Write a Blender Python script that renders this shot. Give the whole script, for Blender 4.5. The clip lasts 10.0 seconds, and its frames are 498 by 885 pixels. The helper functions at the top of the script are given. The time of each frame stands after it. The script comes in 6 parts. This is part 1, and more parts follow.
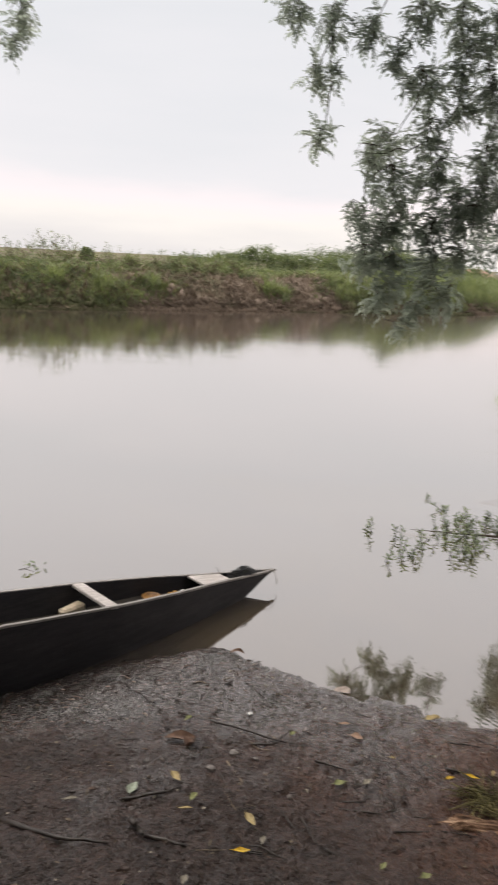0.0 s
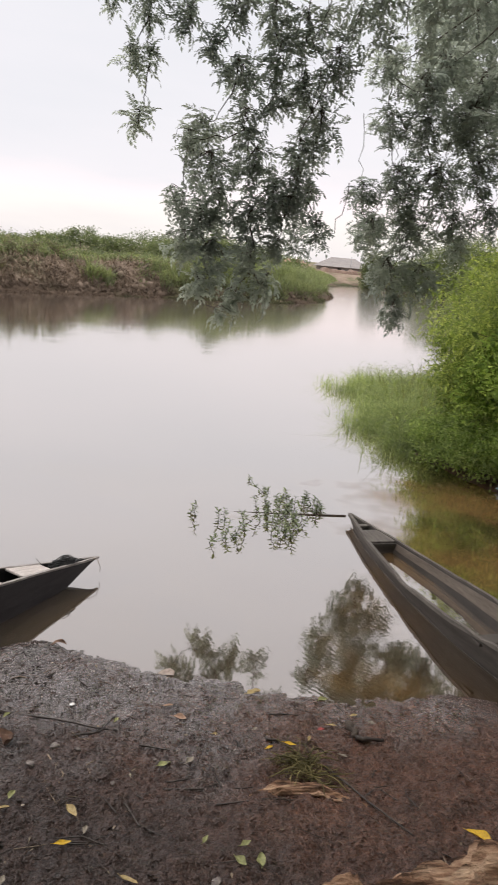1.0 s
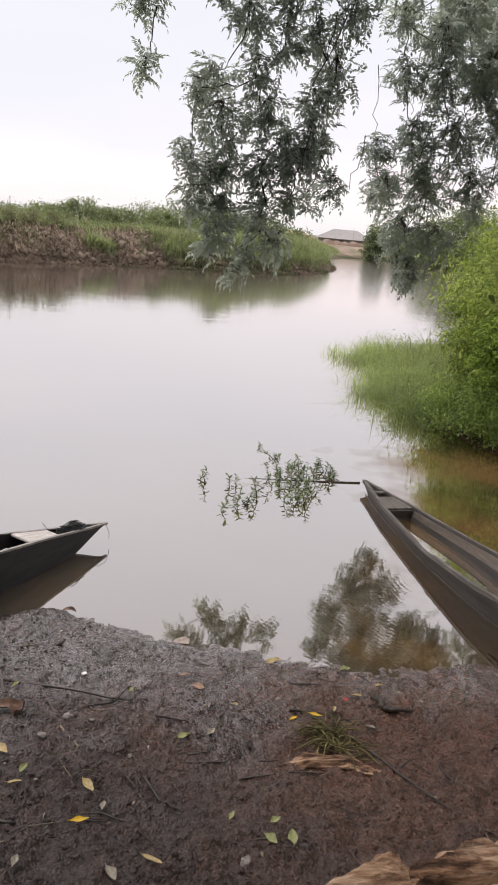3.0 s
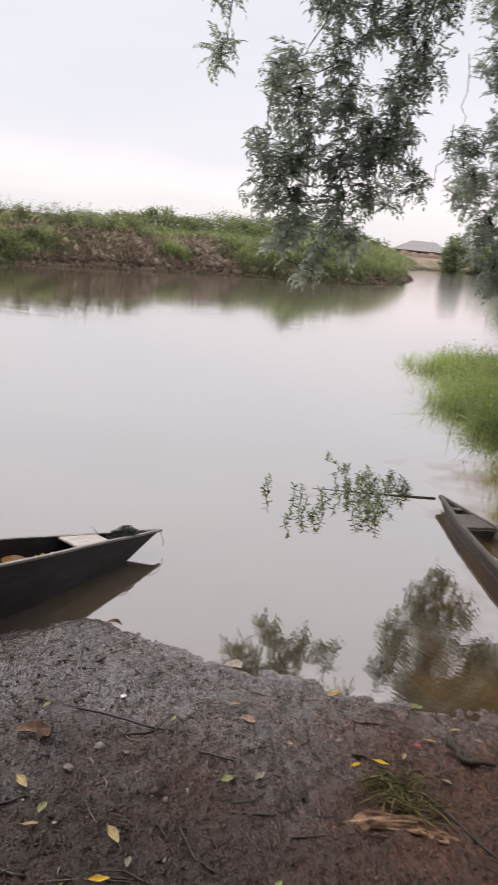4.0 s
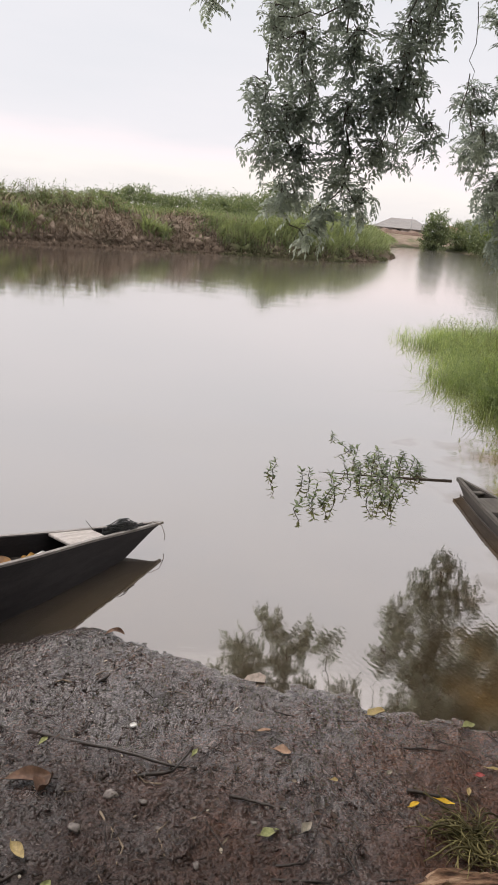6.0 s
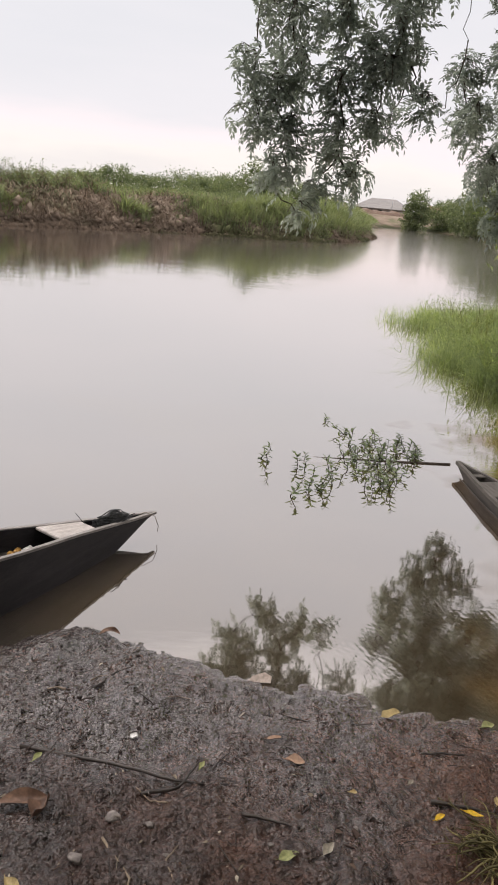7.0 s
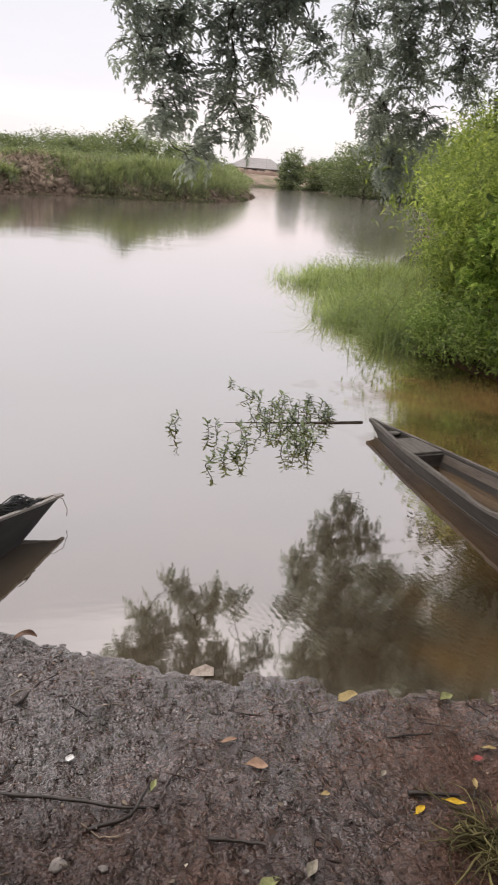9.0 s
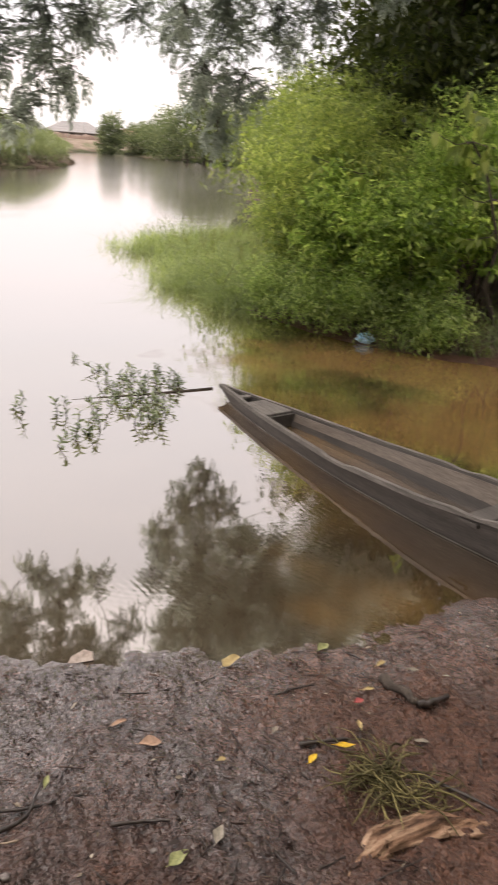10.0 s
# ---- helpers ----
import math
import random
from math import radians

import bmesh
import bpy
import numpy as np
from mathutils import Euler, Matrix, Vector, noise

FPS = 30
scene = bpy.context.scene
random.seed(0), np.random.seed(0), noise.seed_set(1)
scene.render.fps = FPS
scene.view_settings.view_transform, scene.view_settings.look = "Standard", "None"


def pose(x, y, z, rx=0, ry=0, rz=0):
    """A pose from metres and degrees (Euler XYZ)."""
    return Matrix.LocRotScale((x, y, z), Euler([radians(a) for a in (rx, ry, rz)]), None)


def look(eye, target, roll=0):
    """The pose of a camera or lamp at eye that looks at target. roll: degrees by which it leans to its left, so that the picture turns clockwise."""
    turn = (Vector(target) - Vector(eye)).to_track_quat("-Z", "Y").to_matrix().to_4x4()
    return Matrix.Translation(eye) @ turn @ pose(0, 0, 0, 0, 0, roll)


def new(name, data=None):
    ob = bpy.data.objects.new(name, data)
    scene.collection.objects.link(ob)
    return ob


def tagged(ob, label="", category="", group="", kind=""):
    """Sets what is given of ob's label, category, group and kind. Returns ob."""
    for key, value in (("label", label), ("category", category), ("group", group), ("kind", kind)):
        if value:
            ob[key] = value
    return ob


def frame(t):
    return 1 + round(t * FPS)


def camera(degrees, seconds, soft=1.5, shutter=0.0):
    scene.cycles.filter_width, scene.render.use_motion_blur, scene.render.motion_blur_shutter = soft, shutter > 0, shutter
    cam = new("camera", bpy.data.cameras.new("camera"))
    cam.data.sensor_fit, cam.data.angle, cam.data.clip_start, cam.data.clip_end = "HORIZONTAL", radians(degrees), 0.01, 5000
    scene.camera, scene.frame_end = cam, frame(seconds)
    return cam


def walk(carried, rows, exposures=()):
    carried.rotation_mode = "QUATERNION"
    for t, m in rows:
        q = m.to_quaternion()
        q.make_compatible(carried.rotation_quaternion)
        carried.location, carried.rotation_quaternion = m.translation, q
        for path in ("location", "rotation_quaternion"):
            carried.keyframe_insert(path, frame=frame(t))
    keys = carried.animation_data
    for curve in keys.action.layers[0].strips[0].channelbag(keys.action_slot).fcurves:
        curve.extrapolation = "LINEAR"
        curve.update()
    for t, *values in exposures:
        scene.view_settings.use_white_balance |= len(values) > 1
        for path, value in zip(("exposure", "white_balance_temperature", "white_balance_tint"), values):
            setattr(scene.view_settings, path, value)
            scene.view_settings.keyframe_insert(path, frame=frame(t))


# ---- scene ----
cam = camera(36.3, 10.0, 1.7, 0.4)
PATH = [
    (0, (0.266, -0.298, 2.313), (0.082, 1.638, 1.844), 2.9),
    (0.5, (0.308, -0.298, 2.299), (0.384, 1.643, 1.824), 4.1),
    (1, (0.309, -0.303, 2.311), (0.576, 1.622, 1.836), 5.1),
    (1.5, (0.28, -0.313, 2.301), (0.612, 1.6, 1.818), 5.3),
    (2, (0.245, -0.322, 2.294), (0.564, 1.584, 1.782), 5.0),
    (2.5, (0.236, -0.248, 2.24), (0.527, 1.654, 1.696), 5.0),
    (4, (0.312, 0.268, 2.025), (0.399, 2.194, 1.496), 5.7),
    (4.5, (0.338, 0.425, 1.989), (0.256, 2.349, 1.453), 5.5),
    (5, (0.305, 0.542, 1.943), (0.241, 2.465, 1.397), 5.3),
    (5.5, (0.215, 0.644, 1.911), (0.288, 2.564, 1.355), 5.5),
    (7, (0.098, 0.963, 1.827), (0.291, 2.857, 1.215), 5.2),
    (7.5, (0.024, 1.044, 1.81), (0.291, 2.925, 1.185), 4.8),
    (8, (0.002, 1.13, 1.781), (0.33, 2.997, 1.143), 4.6),
    (8.5, (0.011, 1.224, 1.744), (0.41, 3.072, 1.091), 4.7),
    (9, (-0.004, 1.285, 1.728), (0.481, 3.104, 1.053), 4.8),
    (9.5, (-0.059, 1.326, 1.718), (0.589, 3.083, 1.015), 4.7),
    (10, (-0.051, 1.331, 1.725), (0.809, 2.985, 1.001), 4.2),
]
walk(cam, [(t, look(eye, target, roll)) for t, eye, target, roll in PATH],
     [(0, 0, 6600, 11), (1.0, 0.07, 6550, 13), (2.0, 0.14, 6500, 14), (2.7, 0.14, 6450, 14), (4.5, 0.02, 6400, 13), (5.5, 0.02, 6480, 12),
      (7.0, 0.0, 6580, 13), (8.0, 0.06, 6520, 13), (8.5, 0.07, 6500, 13), (9, 0.11, 6500, 14), (9.5, 0.22, 6520, 15), (10, 0.47, 6850, 16)])

# ---- sky and sun: a bright overcast evening ----
world = bpy.data.worlds.new("overcast_sky")
scene.world = world
world.use_nodes = True
wn, wl = world.node_tree.nodes, world.node_tree.links
wn.clear()
w_out = wn.new("ShaderNodeOutputWorld")
w_bg = wn.new("ShaderNodeBackground")
sky = wn.new("ShaderNodeTexSky")
sky.sky_type = "NISHITA"
sky.sun_disc = False
sky.sun_elevation = radians(68)
sky.sun_rotation = radians(-30)
sky.air_density, sky.dust_density = 1.0, 4.0
w_scale = wn.new("ShaderNodeVectorMath")
w_scale.operation = "SCALE"
w_scale.inputs["Scale"].default_value = 0.05
wl.new(sky.outputs[0], w_scale.inputs[0])
w_tc = wn.new("ShaderNodeTexCoord")
w_map = wn.new("ShaderNodeMapping")
w_map.inputs["Scale"].default_value = (1.0, 1.0, 5.0)
wl.new(w_tc.outputs["Generated"], w_map.inputs[0])
w_noise = wn.new("ShaderNodeTexNoise")
w_noise.inputs["Scale"].default_value = 1.7
w_noise.inputs["Detail"].default_value = 5.0
w_noise.inputs["Roughness"].default_value = 0.5
wl.new(w_map.outputs[0], w_noise.inputs[0])
w_sep = wn.new("ShaderNodeSeparateXYZ")
wl.new(w_tc.outputs["Generated"], w_sep.inputs[0])
w_drift = wn.new("ShaderNodeMath")
w_drift.operation = "MULTIPLY_ADD"
wl.new(w_noise.outputs[0], w_drift.inputs[0])
w_drift.inputs[1].default_value = 0.34
wl.new(w_sep.outputs[2], w_drift.inputs[2])
# layered cloud: grey-white low down, a cream and a pink streak, then a cooler grey
w_ramp = wn.new("ShaderNodeValToRGB")
w_cols = [(0.15, (0.70, 0.68, 0.685)), (0.225, (0.86, 0.82, 0.78)), (0.255, (0.87, 0.80, 0.815)), (0.315, (0.745, 0.74, 0.765)), (0.42, (0.68, 0.695, 0.725)), (0.72, (0.77, 0.765, 0.78)), (0.98, (2.36, 2.26, 2.2))]
for w_i in range(len(w_cols) - 2):
    w_ramp.color_ramp.elements.new(0.5)
for w_el, (w_pos, w_col) in zip(w_ramp.color_ramp.elements, w_cols):
    w_el.position, w_el.color = w_pos, (*w_col, 1)
wl.new(w_drift.outputs[0], w_ramp.inputs[0])
w_mix = wn.new("ShaderNodeMix")
w_mix.data_type = "RGBA"
w_mix.inputs["Factor"].default_value = 0.95
wl.new(w_scale.outputs[0], w_mix.inputs["A"])
wl.new(w_ramp.outputs[0], w_mix.inputs["B"])
wl.new(w_mix.outputs["Result"], w_bg.inputs[0])
w_bg.inputs["Strength"].default_value = 1.23
wl.new(w_bg.outputs[0], w_out.inputs[0])

sun = new("sun", bpy.data.lights.new("sun", "SUN"))
sun.data.energy, sun.data.angle, sun.data.color = 1.3, radians(55), (1.0, 0.95, 0.88)
sun.matrix_world = look((-8, 14, 40), (0, 0, 0))


# ---- materials ----
def material(name):
    m = bpy.data.materials.new(name)
    m.use_nodes = True
    n = m.node_tree.nodes
    return m, n, m.node_tree.links, n["Principled BSDF"]


def add_noise(n, l, scale, detail=4.0, stretch=None, source="Object", rough=0.55):
    tc = n.new("ShaderNodeTexCoord")
    tex = n.new("ShaderNodeTexNoise")
    tex.inputs["Scale"].default_value = scale
    tex.inputs["Detail"].default_value = detail
    tex.inputs["Roughness"].default_value = rough
    if stretch:
        mp = n.new("ShaderNodeMapping")
        mp.inputs["Scale"].default_value = stretch
        l.new(tc.outputs[source], mp.inputs[0])
        l.new(mp.outputs[0], tex.inputs[0])
    else:
        l.new(tc.outputs[source], tex.inputs[0])
    return tex.outputs[0]


def add_ramp(n, l, value, stops):
    r = n.new("ShaderNodeValToRGB")
    e = r.color_ramp.elements
    while len(e) < len(stops):
        e.new(0.5)
    for el, (pos, col) in zip(e, stops):
        el.position, el.color = pos, (*col, 1)
    l.new(value, r.inputs[0])
    return r.outputs[0]


def add_mix(n, l, fac, a, b, mode="MIX"):
    x = n.new("ShaderNodeMix")
    x.data_type, x.blend_type = "RGBA", mode
    for key, v in (("Factor", fac), ("A", a), ("B", b)):
        if isinstance(v, (int, float)):
            x.inputs[key].default_value = v
        elif isinstance(v, tuple):
            x.inputs[key].default_value = (*v, 1)
        else:
            l.new(v, x.inputs[key])
    return x.outputs["Result"]


def add_bump(n, l, b, height, strength, distance):
    bump = n.new("ShaderNodeBump")
    bump.inputs["Strength"].default_value, bump.inputs["Distance"].default_value = strength, distance
    l.new(height, bump.inputs["Height"])
    l.new(bump.outputs[0], b.inputs["Normal"])
    return bump


def simple(name, dark, light, scale=8.0, rough=0.7, bump=0.3, distance=0.004, stretch=None, fine=60.0, spec=0.5):
    """A surface with stains at one scale and grain at another."""
    m, n, l, b = material(name)
    big = add_noise(n, l, scale, 4, stretch)
    small = add_noise(n, l, fine, 3, stretch)
    col = add_ramp(n, l, big, [(0.3, dark), (0.7, light)])
    grain = add_ramp(n, l, small, [(0.3, (0.72, 0.72, 0.72)), (0.7, (1.2, 1.2, 1.2))])
    l.new(add_mix(n, l, 1.0, col, grain, "MULTIPLY"), b.inputs["Base Color"])
    b.inputs["Roughness"].default_value = rough
    b.inputs["Specular IOR Level"].default_value = spec
    add_bump(n, l, b, small, bump, distance)
    return m


def leafy(name, dark, mid, light, rough=0.5, trans=0.25, spec=0.4, glow=(1.2, 1.3, 0.6)):
    """Foliage: each leaf takes its own tone, and lets some light through."""
    m, n, l, b = material(name)
    geo = n.new("ShaderNodeNewGeometry")
    col = add_ramp(n, l, geo.outputs["Random Per Island"], [(0.0, dark), (0.55, mid), (1.0, light)])
    patch = add_ramp(n, l, add_noise(n, l, 1.3, 3), [(0.35, (0.7, 0.72, 0.7)), (0.65, (1.2, 1.18, 1.1))])
    col = add_mix(n, l, 1.0, col, patch, "MULTIPLY")
    l.new(col, b.inputs["Base Color"])
    b.inputs["Roughness"].default_value = rough
    b.inputs["Specular IOR Level"].default_value = spec
    if trans:
        tr = n.new("ShaderNodeBsdfTranslucent")
        l.new(add_mix(n, l, 1.0, col, glow, "MULTIPLY"), tr.inputs[0])
        mx = n.new("ShaderNodeMixShader")
        mx.inputs[0].default_value = trans
        l.new(b.outputs[0], mx.inputs[1])
        l.new(tr.outputs[0], mx.inputs[2])
        l.new(mx.outputs[0], n["Material Output"].inputs[0])
    return m


def make_mud():
    m, n, l, b = material("wet_mud")
    geo = n.new("ShaderNodeNewGeometry")
    sep = n.new("ShaderNodeSeparateXYZ")
    l.new(geo.outputs["Position"], sep.inputs[0])
    drift = add_noise(n, l, 1.1, 4)
    # blackish silt by the canoes, redder trodden earth away to the side
    add = n.new("ShaderNodeMath")
    add.operation = "MULTIPLY_ADD"
    l.new(sep.outputs[0], add.inputs[0])
    add.inputs[1].default_value = 0.22
    l.new(drift, add.inputs[2])
    silt = add_ramp(n, l, add.outputs[0], [(0.30, (0.055, 0.034, 0.029)), (0.52, (0.080, 0.046, 0.037)), (0.85, (0.135, 0.065, 0.042))])
    # darker brown ground further from the water and towards the left
    back_drift = add_mix(n, l, 0.45, add_noise(n, l, 0.8, 3), add_noise(n, l, 5.0, 4))
    lift = n.new("ShaderNodeMapRange")
    l.new(sep.outputs[1], lift.inputs["Value"])
    for key, v in (("From Min", 3.2), ("From Max", 2.1), ("To Min", -0.22), ("To Max", 0.22)):
        lift.inputs[key].default_value = v
    total = n.new("ShaderNodeMath")
    l.new(back_drift, total.inputs[0])
    l.new(lift.outputs[0], total.inputs[1])
    side = n.new("ShaderNodeMath")
    side.operation = "MULTIPLY_ADD"
    l.new(sep.outputs[0], side.inputs[0])
    side.inputs[1].default_value = -0.22
    l.new(total.outputs[0], side.inputs[2])
    # how much of the darker tone each place takes
    rot = add_ramp(n, l, side.outputs[0], [(0.42, (0, 0, 0)), (0.72, (1, 1, 1))])
    silt = add_mix(n, l, rot, silt, (0.060, 0.036, 0.029))
    blotch = add_ramp(n, l, add_noise(n, l, 9.0, 5), [(0.34, (0.68, 0.68, 0.69)), (0.68, (1.22, 1.2, 1.18))])
    # fine light and dark put into the colour to deepen the relief's shading
    relief_tone = add_ramp(n, l, add_noise(n, l, 62.0, 4), [(0.34, (0.5, 0.49, 0.49)), (0.7, (1.3, 1.29, 1.27))])
    col = add_mix(n, l, 1.0, add_mix(n, l, 1.0, silt, blotch, "MULTIPLY"), relief_tone, "MULTIPLY")
    l.new(col, b.inputs["Base Color"])
    # wet and shiny by the canoes, drier on the trodden side
    back = n.new("ShaderNodeMapRange")
    l.new(sep.outputs[1], back.inputs["Value"])
    for key, v in (("From Min", 3.1), ("From Max", 2.0), ("To Min", 0.0), ("To Max", 1.0)):
        back.inputs[key].default_value = v
    wet = n.new("ShaderNodeMath")
    wet.operation = "MULTIPLY_ADD"
    l.new(back.outputs[0], wet.inputs[0])
    wet.inputs[1].default_value = 0.2
    l.new(add_mix(n, l, 0.5, add.outputs[0], add_noise(n, l, 2.3, 4)), wet.inputs[2])
    brink = n.new("ShaderNodeMapRange")
    l.new(sep.outputs[2], brink.inputs["Value"])
    for key, v in (("From Min", 0.01), ("From Max", 0.15), ("To Min", -0.2), ("To Max", 0.0)):
        brink.inputs[key].default_value = v
    soak = n.new("ShaderNodeMath")
    l.new(wet.outputs[0], soak.inputs[0])
    l.new(brink.outputs[0], soak.inputs[1])
    # the darker ground has a duller skin as well
    dull = n.new("ShaderNodeMath")
    dull.operation = "MULTIPLY_ADD"
    l.new(rot, dull.inputs[0])
    dull.inputs[1].default_value = 0.14
    l.new(soak.outputs[0], dull.inputs[2])
    damp = dull.outputs[0]
    l.new(add_ramp(n, l, damp, [(0.40, (0.13, 0.13, 0.13)), (0.80, (0.40, 0.40, 0.40))]), b.inputs["Roughness"])
    b.inputs["Coat IOR"].default_value = 1.65
    l.new(add_ramp(n, l, damp, [(0.46, (0.9, 0.9, 0.9)), (0.75, (0.38, 0.38, 0.38))]), b.inputs["Specular IOR Level"])
    l.new(add_ramp(n, l, damp, [(0.44, (1, 1, 1)), (0.70, (0.15, 0.15, 0.15))]), b.inputs["Coat Weight"])
    b.inputs["Coat Roughness"].default_value = 0.13
    tc = n.new("ShaderNodeTexCoord")
    grain = n.new("ShaderNodeTexVoronoi")
    grain.inputs["Scale"].default_value = 85.0
    l.new(tc.outputs["Object"], grain.inputs["Vector"])
    raised = n.new("ShaderNodeMath")
    raised.operation = "MULTIPLY"
    raised.inputs[1].default_value = -1.0
    l.new(grain.outputs["Distance"], raised.inputs[0])
    add_bump(n, l, b, add_mix(n, l, 0.38, add_noise(n, l, 52.0, 4, (1, 1.7, 1), rough=0.6), raised.outputs[0]), 1.0, 0.028)
    film = n.new("ShaderNodeBump")
    film.inputs["Strength"].default_value, film.inputs["Distance"].default_value = 1.0, 0.012
    l.new(add_mix(n, l, 0.4, add_noise(n, l, 40.0, 3, (1, 1.9, 1), rough=0.55), raised.outputs[0]), film.inputs["Height"])
    l.new(film.outputs[0], b.inputs["Coat Normal"])
    return m


def make_bank_soil():
    m, n, l, b = material("bank_soil")
    soil = add_ramp(n, l, add_noise(n, l, 0.9, 6, (1, 1, 2.5)), [(0.3, (0.135, 0.104, 0.080)), (0.5, (0.195, 0.152, 0.118)), (0.72, (0.255, 0.202, 0.158))])
    grass = add_ramp(n, l, add_noise(n, l, 2.2, 5), [(0.3, (0.075, 0.085, 0.042)), (0.7, (0.13, 0.14, 0.07))])
    where = add_ramp(n, l, add_noise(n, l, 0.22, 4), [(0.44, (0, 0, 0)), (0.56, (1, 1, 1))])
    geo = n.new("ShaderNodeNewGeometry")
    sep = n.new("ShaderNodeSeparateXYZ")
    l.new(geo.outputs["Position"], sep.inputs[0])
    # the soil's colour is darker towards the foot of the bank
    foot_height = n.new("ShaderNodeMath")
    foot_height.operation = "MULTIPLY_ADD"
    l.new(add_noise(n, l, 1.4, 4), foot_height.inputs[0])
    foot_height.inputs[1].default_value = 0.5
    l.new(sep.outputs[2], foot_height.inputs[2])
    wet = add_ramp(n, l, foot_height.outputs[0], [(0.35, (0.42, 0.40, 0.38)), (0.75, (1, 1, 1))])
    l.new(add_mix(n, l, 1.0, add_mix(n, l, where, soil, grass), wet, "MULTIPLY"), b.inputs["Base Color"])
    b.inputs["Roughness"].default_value = 0.95
    b.inputs["Specular IOR Level"].default_value = 0.1
    add_bump(n, l, b, add_noise(n, l, 5.0, 7, rough=0.7), 0.8, 0.14)
    return m


def make_water():
    m, n, l, b = material("muddy_water")
    geo = n.new("ShaderNodeNewGeometry")
    sep = n.new("ShaderNodeSeparateXYZ")
    l.new(geo.outputs["Position"], sep.inputs[0])
    add = n.new("ShaderNodeMath")
    add.operation = "MULTIPLY_ADD"
    l.new(sep.outputs[0], add.inputs[0])
    add.inputs[1].default_value = 0.122
    out = n.new("ShaderNodeMapRange")
    l.new(sep.outputs[1], out.inputs["Value"])
    for key, v in (("From Min", 7.5), ("From Max", 23.5), ("To Min", 0.0), ("To Max", -9.0)):
        out.inputs[key].default_value = v
    drift = n.new("ShaderNodeMath")
    l.new(add_noise(n, l, 0.9, 3), drift.inputs[0])
    l.new(out.outputs[0], drift.inputs[1])
    l.new(drift.outputs[0], add.inputs[2])
    # clearer in midstream, thick with stirred silt in the bay; the dark stop between puts the trees' reflection into
    # the colour
    silt = add_ramp(n, l, add.outputs[0], [(0.40, (0.066, 0.053, 0.042)), (0.55, (0.080, 0.060, 0.038)), (0.74, (0.060, 0.040, 0.023)), (0.95, (0.168, 0.100, 0.038))])
    l.new(silt, b.inputs["Base Color"])
    b.inputs["Roughness"].default_value = 0.6
    b.inputs["Specular IOR Level"].default_value = 0.0
    gloss = n.new("ShaderNodeBsdfGlossy")
    # small waves out in the stream blur the mirror
    chop = n.new("ShaderNodeMapRange")
    l.new(sep.outputs[1], chop.inputs["Value"])
    for key, v in (("From Min", 12.0), ("From Max", 34.0), ("To Min", 0.035), ("To Max", 0.12)):
        chop.inputs[key].default_value = v
    l.new(chop.outputs[0], gloss.inputs["Roughness"])
    gloss.inputs["Color"].default_value = (1.0, 0.955, 0.925, 1)
    lw = n.new("ShaderNodeLayerWeight")
    lw.inputs["Blend"].default_value = 0.5
    fres = n.new("ShaderNodeMath")
    fres.operation, fres.use_clamp = "MULTIPLY_ADD", True
    l.new(lw.outputs["Facing"], fres.inputs[0])
    fres.inputs[1].default_value, fres.inputs[2].default_value = 0.99, -0.045
    # the mirror is weakened by hand over the bay, so the bushes reflect less
    mirror_weight = n.new("ShaderNodeMath")
    mirror_weight.operation = "MULTIPLY"
    l.new(fres.outputs[0], mirror_weight.inputs[0])
    l.new(add_ramp(n, l, add.outputs[0], [(0.79, (1, 1, 1)), (0.90, (0.68, 0.68, 0.68)), (1.0, (0.48, 0.48, 0.48))]), mirror_weight.inputs[1])
    mx = n.new("ShaderNodeMixShader")
    l.new(mirror_weight.outputs[0], mx.inputs[0])
    l.new(b.outputs[0], mx.inputs[1])
    l.new(gloss.outputs[0], mx.inputs[2])
    l.new(mx.outputs[0], n["Material Output"].inputs[0])
    swell = add_noise(n, l, 1.6, 3, (0.6, 1.6, 1), rough=0.4)
    fine = add_noise(n, l, 14.0, 3, (0.6, 1.8, 1), rough=0.4)
    calm = add_ramp(n, l, add_noise(n, l, 0.5, 2), [(0.45, (0.08, 0.08, 0.08)), (0.75, (1, 1, 1))])
    # rings of small ripples that cross each other in a few places
    rings = None
    for centre in ((0.25, 4.3), (1.6, 4.9), (2.9, 4.4)):
        tc = n.new("ShaderNodeTexCoord")
        mp = n.new("ShaderNodeMapping")
        mp.inputs["Location"].default_value = (-centre[0], -centre[1], 0)
        l.new(tc.outputs["Object"], mp.inputs[0])
        wave = n.new("ShaderNodeTexWave")
        wave.wave_type, wave.rings_direction = "RINGS", "Z"
        wave.inputs["Scale"].default_value = 9.0
        wave.inputs["Distortion"].default_value = 6.0
        wave.inputs["Detail Scale"].default_value = 0.6
        l.new(mp.outputs[0], wave.inputs["Vector"])
        rings = wave.outputs["Fac"] if rings is None else add_mix(n, l, 0.5, rings, wave.outputs["Fac"])
    stir = add_ramp(n, l, add_noise(n, l, 1.1, 2), [(0.46, (0, 0, 0)), (0.64, (0.34, 0.34, 0.34))])
    fine = add_mix(n, l, 1.0, fine, calm, "MULTIPLY")
    height = add_mix(n, l, 0.25, swell, add_mix(n, l, 1.0, fine, add_mix(n, l, 1.0, rings, stir, "MULTIPLY"), "ADD"))
    bump = n.new("ShaderNodeBump")
    bump.inputs["Strength"].default_value, bump.inputs["Distance"].default_value = 0.4, 0.0055
    l.new(height, bump.inputs["Height"])
    l.new(bump.outputs[0], gloss.inputs["Normal"])
    return m


